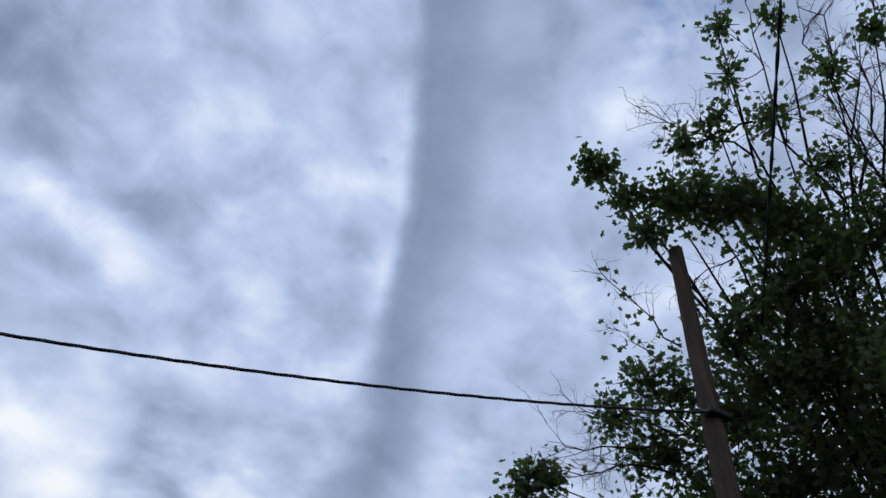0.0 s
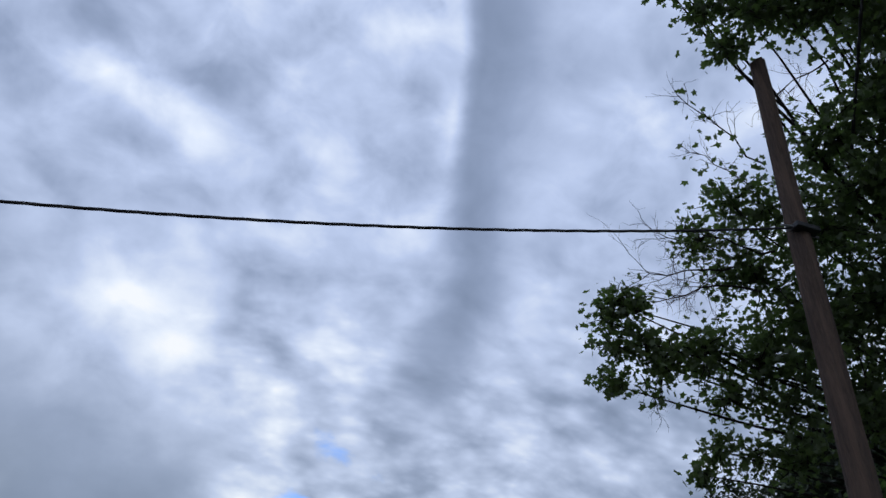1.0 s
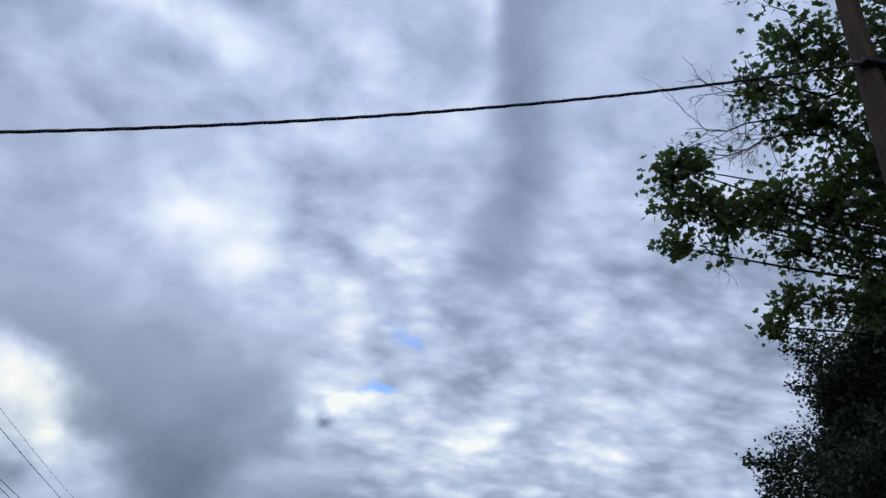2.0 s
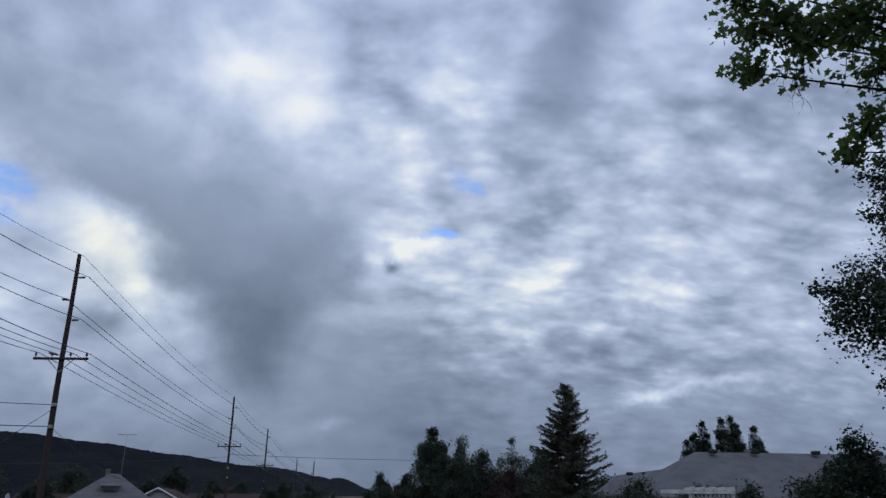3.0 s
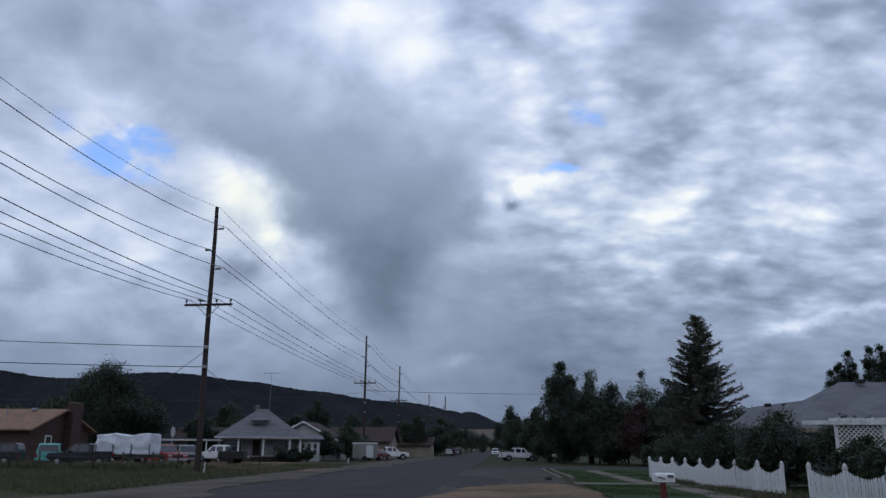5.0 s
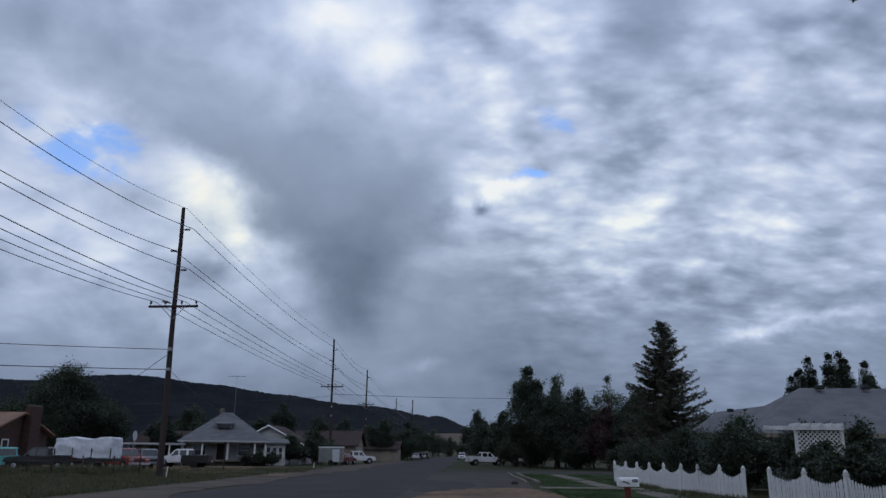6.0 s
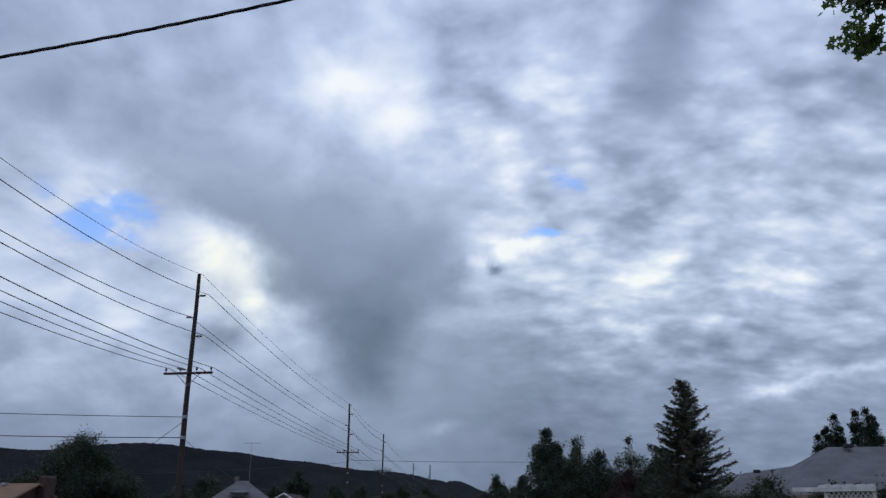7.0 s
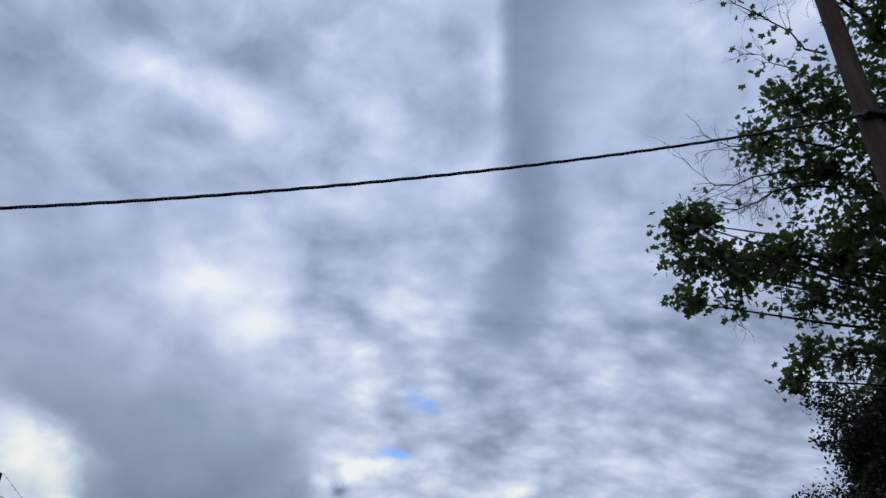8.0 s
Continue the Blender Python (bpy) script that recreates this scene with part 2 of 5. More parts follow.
ASPHALT = material("asphalt", (0.062, 0.057, 0.056), (0.042, 0.039, 0.039), 0.30, 0.97, 0, 0.3, 14, 0.08)
DIRT = material("packed_dirt", (0.21, 0.140, 0.092), (0.080, 0.060, 0.046), 0.30, 0.95, 0, 0.5, 3.5, 0.05)
GRASSY = material("dry_grass_ground", (0.048, 0.048, 0.024), (0.026, 0.034, 0.015), 0.30, 0.95, 0, 0.6, 6, 0.1)
LAWN = material("lawn_ground", (0.026, 0.046, 0.016), (0.036, 0.050, 0.020), 0.5, 0.95, 0, 0.6, 14, 0.1)
GRAVEL = material("dusty_gravel", (0.125, 0.102, 0.086), (0.060, 0.054, 0.046), 0.35, 0.97, 0, 0.5, 5, 0.05)
DUSTY = material("dusty_asphalt", (0.085, 0.076, 0.068), (0.050, 0.046, 0.043), 0.35, 0.97, 0, 0.3, 6, 0.06)
CONCRETE = material("concrete", (0.19, 0.165, 0.135), (0.095, 0.085, 0.07), 1.0, 0.9, 0, 0.2, 22, 0.2)
FOREST = material("forested_slope", (0.012, 0.015, 0.019), (0.005, 0.007, 0.010), 0.008, 0.95, 0, 0.0, 0.06, 0.05)
FIELD = material("dry_field", (0.12, 0.095, 0.07), (0.08, 0.068, 0.05), 0.02, 0.95, 0, 0, 0.3, 0.1)
POLE_WOOD = material("weathered_pole_wood", (0.115, 0.078, 0.058), (0.060, 0.043, 0.035), 3.0, 0.85, 0, 0.6, 26, 0.2, (6, 6, 0.35))
DARK_WOOD = material("creosoted_wood", (0.055, 0.040, 0.036), (0.035, 0.027, 0.025), 2.0, 0.85, 0, 0.4, 20, 0.2, (5, 5, 0.4))
BARK = material("bark", (0.050, 0.042, 0.036), (0.028, 0.024, 0.021), 5.0, 0.95, 0, 0.8, 24, 0.1, (2, 2, 0.5))
PALE_BARK = material("pale_bark", (0.38, 0.36, 0.32), (0.12, 0.11, 0.10), 5.0, 0.9, 0, 0.5, 20, 0.1, (1, 1, 2))
CABLE = material("black_cable_sheath", (0.020, 0.020, 0.022), (0.012, 0.012, 0.013), 20, 0.55, 0, 0, None, 0.4)
BARE_WIRE = material("weathered_conductor", (0.08, 0.08, 0.085), (0.05, 0.05, 0.055), 20, 0.5, 0.5, 0, None, 0.4)
PORCELAIN = material("brown_porcelain", (0.045, 0.03, 0.026), (0.03, 0.02, 0.018), 9, 0.25, 0, 0, None, 0.6)
STEEL = material("galvanised_steel", (0.34, 0.35, 0.36), (0.22, 0.22, 0.23), 6, 0.5, 0.8, 0, 40, 0.5)
MAPLE = leaf_material("maple_leaves", (0.095, 0.120, 0.064), (0.068, 0.088, 0.050), 0.42)
DEEP_LEAF = leaf_material("deep_green_leaves", (0.042, 0.054, 0.040), (0.030, 0.038, 0.029), 0.22)
GREY_LEAF = leaf_material("grey_green_leaves", (0.075, 0.090, 0.060), (0.045, 0.058, 0.040), 0.2)
RED_LEAF = leaf_material("purple_leaves", (0.070, 0.040, 0.042), (0.040, 0.024, 0.026), 0.2)
NEEDLES = leaf_material("spruce_needles", (0.060, 0.066, 0.052), (0.075, 0.058, 0.048), 0.2)
BLADES = leaf_material("weedy_grass", (0.040, 0.048, 0.020), (0.105, 0.085, 0.048), 0.15)
LAWN_BLADES = leaf_material("mown_grass", (0.030, 0.055, 0.017), (0.040, 0.062, 0.022), 0.15)
WHITE_PAINT = material("white_paint", (0.72, 0.72, 0.72), (0.50, 0.49, 0.47), 2.0, 0.6, 0, 0.15, 30, 0.3, (1, 1, 0.4))
GREY_SHINGLE = material("grey_shingles", (0.155, 0.155, 0.165), (0.105, 0.105, 0.112), 0.9, 0.9, 0, 0.4, 16, 0.2, (1, 1, 3))
BROWN_SHINGLE = material("brown_shingles", (0.25, 0.155, 0.105), (0.17, 0.105, 0.075), 0.9, 0.9, 0, 0.4, 16, 0.2, (1, 1, 3))
DARK_SHINGLE = material("dark_shingles", (0.062, 0.041, 0.038), (0.042, 0.031, 0.029), 0.9, 0.9, 0, 0.4, 16, 0.2)
BRICK = material("red_brown_brick", (0.075, 0.045, 0.038), (0.048, 0.032, 0.028), 1.5, 0.9, 0, 0.4, 18, 0.2, (1, 1, 4))
SIDING = material("pale_grey_siding", (0.42, 0.42, 0.42), (0.30, 0.30, 0.30), 0.8, 0.75, 0, 0.2, 9, 0.3, (0.2, 0.2, 9))
TAN_WALL = material("tan_wall", (0.25, 0.21, 0.17), (0.19, 0.16, 0.13), 0.8, 0.85, 0, 0.2, 12, 0.2)
PANE = glass_material("window_glass", (0.02, 0.022, 0.026))
RUBBER = material("tyre_rubber", (0.022, 0.022, 0.023), (0.015, 0.015, 0.016), 8, 0.85, 0, 0.2, None, 0.2)
CHROME = material("dull_chrome", (0.55, 0.55, 0.56), (0.4, 0.4, 0.41), 8, 0.3, 0.9, 0, None, 0.5)
LAMP_GLASS = material("headlight_lens", (0.55, 0.55, 0.55), (0.45, 0.45, 0.45), 8, 0.2, 0, 0, None, 0.6)
TAIL_RED = material("tail_light_lens", (0.25, 0.02, 0.02), (0.18, 0.015, 0.015), 8, 0.25, 0, 0, None, 0.6)
TARP = material("white_tarpaulin", (0.68, 0.70, 0.74), (0.48, 0.50, 0.55), 1.8, 0.55, 0, 0.5, 12, 0.4)
SIGN_BACK = material("bare_aluminium", (0.52, 0.53, 0.54), (0.42, 0.43, 0.44), 3, 0.45, 0.3, 0, None, 0.5)
RED_WOOD = material("red_stained_wood", (0.16, 0.035, 0.028), (0.10, 0.028, 0.024), 4, 0.8, 0, 0.3, 30, 0.2, (4, 4, 0.5))
BOX_WHITE = material("enamelled_steel", (0.74, 0.74, 0.74), (0.60, 0.60, 0.60), 5, 0.4, 0.0, 0, None, 0.5)
BLACK = material("black_vinyl", (0.02, 0.02, 0.02), (0.014, 0.014, 0.014), 8, 0.6)


def paint(name, col):
    return material(name, col, [v * 0.78 for v in col], 1.4, 0.32, 0.0, 0, 14, 0.5)


# ---- building helpers ----


def part(name, bm, mat, parent=None, label="", smooth=False):
    """Link a bmesh as one mesh object under a thing or a part."""
    me = bpy.data.meshes.new(name)
    bm.to_mesh(me)
    bm.free()
    me.materials.append(mat)
    if smooth:
        for p in me.polygons:
            p.use_smooth = True
    ob = new(name, me)
    ob.parent = parent
    if label:
        tagged(ob, label)
    return ob


def share(name, me, parent, m):
    ob = new(name, me)
    ob.parent, ob.matrix_basis = parent, m
    return ob


def soup(name, verts, faces, mat, parent=None, smooth=False):
    """Link plain vertex and face arrays as one mesh object."""
    me = bpy.data.meshes.new(name)
    me.from_pydata(verts if isinstance(verts, list) else verts.tolist(), [], faces if isinstance(faces, list) else faces.tolist())
    me.materials.append(mat)
    if smooth:
        me.polygons.foreach_set("use_smooth", [True] * len(me.polygons))
    ob = new(name, me)
    ob.parent = parent
    return ob


def thing(name, m, label, category, group="", kind=""):
    ob = new(name)
    ob.matrix_basis = m
    return tagged(ob, label, category, group, kind)


def block(size, centre=(0, 0, 0), bevel=0.0, rot=(0, 0, 0), bm=None):
    bm = bm or bmesh.new()
    made = bmesh.ops.create_cube(bm, size=1, matrix=pose(*centre, *rot) @ Matrix.Diagonal((*size, 1)))
    if bevel:
        es = list({e for v in made["verts"] for e in v.link_edges})
        bmesh.ops.bevel(bm, geom=es, offset=bevel, segments=2, affect="EDGES", profile=0.5)
    return bm


def rod(a, b, r0, r1=None, sides=10, bm=None, caps=True):
    bm = bm or bmesh.new()
    a, b = Vector(a), Vector(b)
    d = b - a
    m = Matrix.Translation((a + b) / 2) @ d.to_track_quat("Z", "Y").to_matrix().to_4x4()
    bmesh.ops.create_cone(bm, cap_ends=caps, segments=sides, radius1=r0, radius2=r0 if r1 is None else r1, depth=d.length, matrix=m)
    return bm


def prism(profile, width, bm=None, inset=None, axis="y"):
    """Extrude a side profile (u, z) across the width; inset(z) narrows it."""
    bm = bm or bmesh.new()
    sides = []
    for s in (-1, 1):
        ring = []
        for u, z in profile:
            h = s * (width / 2 - (inset(z) if inset else 0))
            ring.append(bm.verts.new((h, u, z) if axis == "y" else (u, h, z)))
        sides.append(ring)
    n = len(profile)
    for i in range(n):
        j = (i + 1) % n
        bm.faces.new((sides[0][i], sides[0][j], sides[1][j], sides[1][i]))
    bm.faces.new(sides[0][::-1]), bm.faces.new(sides[1])
    bmesh.ops.recalc_face_normals(bm, faces=bm.faces)
    return bm


def sheet(name, x0, x1, y0, y1, z, mat, thick=0.06, step=2.0, wobble=0.0, label="", sides=(1, 1)):
    """A ground layer with uneven edges along y."""
    bm = bmesh.new()
    n = max(2, int((y1 - y0) / step))
    rows = []
    for i in range(n + 1):
        y = y0 + (y1 - y0) * i / n
        a = x0 + sides[0] * wobble * noise.noise((x0, y * 0.22, 3.1)) + sides[0] * wobble * 0.3 * noise.noise((x0, y * 0.9, 8.1))
        b = x1 + sides[1] * wobble * noise.noise((x1, y * 0.22, 5.7)) + sides[1] * wobble * 0.3 * noise.noise((x1, y * 0.9, 1.1))
        rows.append([bm.verts.new(p) for p in ((a, y, z - thick), (a, y, z), (b, y, z), (b, y, z - thick))])
    for p, q in zip(rows, rows[1:]):
        for k in range(3):
            bm.faces.new((p[k], p[k + 1], q[k + 1], q[k]))
    bm.faces.new(rows[0]), bm.faces.new(rows[-1][::-1])
    bmesh.ops.recalc_face_normals(bm, faces=bm.faces)
    ob = part(name, bm, mat)
    return tagged(ob, label or name, "ground", kind="structure")


# ---- ground and distance ----
gm = bmesh.new()
bmesh.ops.create_grid(gm, x_segments=60, y_segments=60, size=2400, matrix=Matrix.Translation((0, 2000, 0)))
tagged(part("ground", gm, GRASSY), "flat grassy ground reaching out to the hills", "ground", kind="structure")
sheet("road", -11.0, -2.3, -30, 420, 0.02, ASPHALT, 0.05, 1.5, 0.35, "worn grey asphalt street without markings")
sheet("side_road", -2.0, 160, 66, 76, 0.014, ASPHALT, 0.04, 2.0, 0.0, "asphalt side street meeting the main street")


def patchy(name, cx, cy, rx, ry, z, mat, label, seed, rough=0.22):
    """A flat ground patch with a ragged outline."""
    bm = bmesh.new()
    ring = []
    for k in range(90):
        g = k * 2 * math.pi / 90
        u = 1 + 0.6 * rough * noise.fractal((math.cos(g) * 2.2, math.sin(g) * 2.2, seed), 0.8, 2.0, 4)
        ring.append(bm.verts.new((cx + rx * u * math.cos(g), cy + ry * u * math.sin(g), z)))
    low = [bm.verts.new((v.co.x, v.co.y, z - 0.05)) for v in ring]
    bm.faces.new(ring)
    for k in range(90):
        bm.faces.new((ring[k], low[k], low[(k + 1) % 90], ring[(k + 1) % 90]))
    return tagged(part(name, bm, mat), label, "ground", kind="structure")


patchy("dirt_pull_off", 0.9, 19.0, 3.6, 16.0, 0.040, DIRT, "bare packed dirt pull-off beside the street", 1.5)
patchy("dirt_patch", 1.6, 31.0, 2.6, 6.0, 0.045, DIRT, "bare dirt patch beside the lawn", 4.5, 0.4)
patchy("dirt_edge", 3.9, 20.5, 1.5, 4.5, 0.066, DIRT, "worn bare edge of the lawn", 7.5, 0.5)
patchy("dirt_worn_spot", 5.2, 22.6, 1.0, 1.0, 0.064, GRASSY, "dry worn spot in the lawn", 8.5, 0.5)
patchy("asphalt_patch", -1.2, 40.0, 1.6, 7.0, 0.038, ASPHALT, "dark asphalt patch in the apron", 9.5, 0.4)
sheet("shoulder", -2.6, 3.3, -10, 66, 0.030, DUSTY, 0.06, 1.0, 0.25, "worn asphalt apron beside the street")
sheet("dirt_verge", -14.8, -10.7, -10, 150, 0.030, GRAVEL, 0.06, 0.8, 1.3, "dusty gravel verge along the street")
sheet("driveway", -24.0, -12.6, 53, 58, 0.034, DIRT, 0.06, 0.8, 0.5, "gravel driveway into the parking yard")
sheet("parking_yard", -60.0, -19.5, 58, 84, 0.026, DIRT, 0.06, 1.0, 0.8, "gravel yard with parked vehicles")
sheet("lawn", 3.9, 40.0, -10, 37.5, 0.05, LAWN, 0.08, 0.8, 0.45, "mown green lawn strip beside the drive", (1, 0))
sheet("lawn_far", 4.1, 40.0, 39.2, 65.5, 0.05, LAWN, 0.08, 1.0, 0.1, "mown green lawn on the street corner", (1, 0))
sheet("walk", 3.6, 40.0, 37.6, 39.1, 0.055, CONCRETE, 0.08, 0.4, 0.0, "narrow concrete path across the lawn")
sheet("pavement", 7.4, 8.5, -10, 37.4, 0.062, CONCRETE, 0.08, 0.7, 0.12, "weathered concrete pavement overgrown at its edges")
sheet("pavement_far", 6.6, 7.6, 39.2, 62.0, 0.062, CONCRETE, 0.08, 0.7, 0.10, "weathered concrete pavement beyond the path")
for i, x in enumerate((3.35, 4.05)):
    kb = bmesh.new()
    for j in range(9):
        block((0.16, 2.2, 0.16), (x + 0.06 * math.sin(j), 44.5 + j * 2.25, 0.07), 0.03, (0, 0, 0), kb)
    tagged(part(f"kerb_{i + 1}", kb, CONCRETE), "broken concrete kerb stones along the corner", "kerb", kind="structure")


def hills(name, far, az0, az1, crest, mat, label, seed):
    """A range of wooded hills: slopes rising from the plain to an uneven crest."""
    verts, faces = [], []
    n, rows = 700, 9
    for i in range(n + 1):
        a = az0 + (az1 - az0) * i / n
        top = max(2.0, crest(a) + far * 0.0011 * noise.fractal((a * 0.55, seed, 0), 0.9, 2.0, 4) + far * 0.0011 * noise.noise((a * 7, seed, 2)) + far * 0.0007 * noise.noise((a * 23, seed, 5)))
        for j in range(rows + 1):
            f = j / rows
            r = far * (0.62 + 0.38 * f)
            z = top * (f ** 1.25) * (1 + 0.14 * noise.noise((a * 0.6, f * 4, seed)) * math.sin(math.pi * f))
            verts.append((r * math.sin(radians(a)), r * math.cos(radians(a)), z - 0.5))
    for i in range(n):
        for j in range(rows):
            k = i * (rows + 1) + j
            faces.append((k, k + 1, k + rows + 2, k + rows + 1))
    return tagged(soup(name, verts, faces, mat, None, True), label, "hills", kind="structure")


HILL_AZ = (-80, -60, -45, -35.5, -34.0, -32.2, -30.8, -28.4, -25.6, -23.6, -21.2, -17.9, -15.1, -12.5, -10.0, -7.4, -4.9, -3.2, -0.7, 3.0, 10.0)
HILL_H = (190, 260, 215, 196, 189, 180, 178, 192, 206, 207, 199, 186, 170, 161, 142, 139, 125, 108, 84, 50, 20)


def crest(a):
    """The crest's height at a bearing, rounded over a degree or so."""
    return float(np.mean([np.interp(a + d, HILL_AZ, HILL_H) for d in (-1.0, -0.5, 0, 0.5, 1.0)]))


hills("backdrop_hills", 2300, -78, 9.0, crest, FOREST, "dark forested hills closing off the valley", 3.3)
hills("backdrop_ridge", 4200, -8, 40, lambda a: 60 + 125 * math.exp(-((a + 2.4) / 2.6) ** 2) + 40 * math.exp(-((a - 4) / 6) ** 2), FOREST, "bluish distant mountain ridge", 9.1)
fm = bmesh.new()
bmesh.ops.create_grid(fm, x_segments=8, y_segments=8, size=1, matrix=pose(-10, 1150, 16, 4.5) @ Matrix.Diagonal((90, 260, 1, 1)))
tagged(part("field", fm, FIELD), "dry tan hayfield at the foot of the hills", "field", kind="structure")

# ---- utility poles ----
POLE_H = 17.8


def utility_pole(name, x, y, lean=0.0, height=POLE_H, arms=True, label="tall dark wooden utility pole with crossarm and insulators"):
    t = thing(name, pose(x, y, 0, 0, lean, 0), label, "utility pole", "roadside utility poles")
    bm = bmesh.new()
    rings = []
    for k in range(9):
        f = k / 8
        r = 0.21 - 0.09 * f
        rings.append([bm.verts.new((r * math.cos(q * math.pi / 7) + 0.025 * math.sin(f * 9), r * math.sin(q * math.pi / 7), height * f)) for q in range(14)])
    for a, b in zip(rings, rings[1:]):
        for q in range(14):
            bm.faces.new((a[q], a[(q + 1) % 14], b[(q + 1) % 14], b[q]))
    bm.faces.new(rings[-1]), bm.faces.new(rings[0][::-1])
    part("shaft", bm, DARK_WOOD, t)
    if not arms:
        return t
    for z, s in ((16.2, 1), (14.7, -1), (13.35, 1)):
        b = part("standoff_bracket", rod((s * 0.1, 0, z), (s * 0.62, 0, z + 0.06), 0.045, 0.035, 8), STEEL, t)
        bm = bmesh.new()
        for q in range(4):
            rod((s * (0.26 + q * 0.09), 0, z + 0.02), (s * (0.31 + q * 0.09), 0, z + 0.03), 0.085, 0.06, 12, bm)
        part("insulator", bm, PORCELAIN, b)
    part("crossarm", block((3.3, 0.11, 0.15), (0, -0.2, 10.85), 0.015), DARK_WOOD, t)
    for s in (-1, 1):
        part("brace", rod((s * 0.75, -0.2, 10.78), (0, -0.19, 10.0), 0.025, None, 6), STEEL, t)
    for u in (-1.52, -0.55, 0.55, 1.52):
        bm = rod((u, -0.2, 10.92), (u, -0.2, 11.08), 0.025, None, 8)
        rod((u, -0.2, 11.05), (u, -0.2, 11.14), 0.085, 0.07, 12, bm)
        rod((u, -0.2, 11.14), (u, -0.2, 11.25), 0.075, 0.045, 12, bm)
        part("pin_insulator", bm, PORCELAIN, t)
    part("fuse_cutout", rod((-0.75, -0.22, 11.2), (-0.2, -0.22, 11.08), 0.06, 0.05, 8), PORCELAIN, t)
    part("cable_clamp", block((0.2, 0.3, 0.22), (0.05, -0.2, 8.0), 0.02), STEEL, t)
    part("cable_clamp", block((0.2, 0.3, 0.2), (0.05, -0.2, 6.7), 0.02), STEEL, t)
    return t


LINE = [(-18.6, -3.7), (-19.3, 48.4), (-19.6, 110.3), (-20.2, 152.0), (-21.7, 234.0), (-22.0, 300.0)]
for i, (x, y) in enumerate(LINE):
    utility_pole("utility_pole", x, y, (0, -0.8, -0.5, 0.2, 0, 0)[i])
utility_pole("utility_pole", -14.3, 199.5, 0.5, 15.0, False, "short brown wooden service pole beside the street")


def wire(name, a, b, sag, r, mat, label, group="", twist=0, segs=28):
    """A hanging wire; twist lays several strands round one another."""
    a, b = Vector(a), Vector(b)
    t = b - a
    side = t.cross(Vector((0, 0, 1))).normalized()
    verts, faces = [], []
    strands = max(1, twist)
    sides = 6
    n = segs if not twist else segs * 14
    for s in range(strands):
        base = len(verts)
        for i in range(n + 1):
            f = i / n
            c = a.lerp(b, f) - Vector((0, 0, sag * 4 * f * (1 - f)))
            if twist:
                ang = f * t.length * 7.5 + s * 2 * math.pi / strands
                k = r * 0.85
                c += side * math.cos(ang) * k + Vector((0, 0, math.sin(ang) * k))
            for q in range(sides):
                g = q * 2 * math.pi / sides
                verts.append(tuple(c + side * math.cos(g) * r + Vector((0, 0, math.sin(g) * r))))
        for i in range(n):
            for q in range(sides):
                k, q2 = base + i * sides, (q + 1) % sides
                faces.append((k + q, k + q2, k + sides + q2, k + sides + q))
    return tagged(soup(name, verts, faces, mat, None, True), label, "wire", group)


for (x0, y0), (x1, y1) in zip(LINE, LINE[1:]):
    far = y0 > 60
    for dx, z, sag, r, lab in ((0.0, 17.75, 2.5, 0.009, "thin static wire along the pole tops"), (0.6, 16.28, 2.25, 0.015, "power line conductor on standoff insulators"),
                               (-0.6, 14.78, 1.95, 0.015, "power line conductor on standoff insulators"), (0.6, 13.43, 1.7, 0.015, "power line conductor on standoff insulators"),
                               (-1.52, 11.2, 1.2, 0.014, "distribution wire on the crossarm"), (-0.55, 11.2, 1.15, 0.014, "distribution wire on the crossarm"),
                               (0.55, 11.2, 1.2, 0.014, "distribution wire on the crossarm"), (1.52, 11.2, 1.15, 0.016, "distribution wire on the crossarm")):
        wire("power_line", (x0 + dx, y0, z), (x1 + dx, y1, z), sag * (1.0 if y0 < 0 else 0.3), r * (1.8 if far else 1.4), BARE_WIRE, lab, "power lines along the street")
wire("telephone_cable", (-19.3, 48.2, 8.0), (-62, 30, 8.5), 0.45, 0.022, CABLE, "black telephone cable slung from the pole", "side cables")
wire("telephone_cable", (-19.3, 48.2, 6.7), (-62, 31, 7.4), 0.5, 0.028, CABLE, "thick black cable slung from the pole", "side cables")
wire("guy_wire", (-19.3, 48.4, 7.9), (-23.5, 50.5, 5.6), 0.0, 0.018, CABLE, "short stay wire angling from the pole", "side cables")
wire("service_drop", (-19.3, 48.6, 6.6), (-24.5, 86, 4.9), 0.7, 0.016, CABLE, "thin service cable running to a house", "side cables")
wire("crossing_wire", (-19.7, 110.3, 9.8), (26, 122, 10.4), 0.35, 0.03, BARE_WIRE, "wire crossing high over the street", "side cables")
wire("crossing_wire", (-19.7, 110.3, 9.5), (-75, 100, 8.0), 0.9, 0.02, BARE_WIRE, "wire crossing high over the yard", "side cables")
wire("crossing_wire", (-45.5, 82, 4.9), (-30, 96, 7.6), 0.6, 0.02, CABLE, "thin cable looping from the roof mast", "side cables")

# ---- the near pole and its cables ----
NEAR_BASE, NEAR_TOP = Vector((4.964, 5.034, 0)), Vector((5.457, 4.605, 10.45))


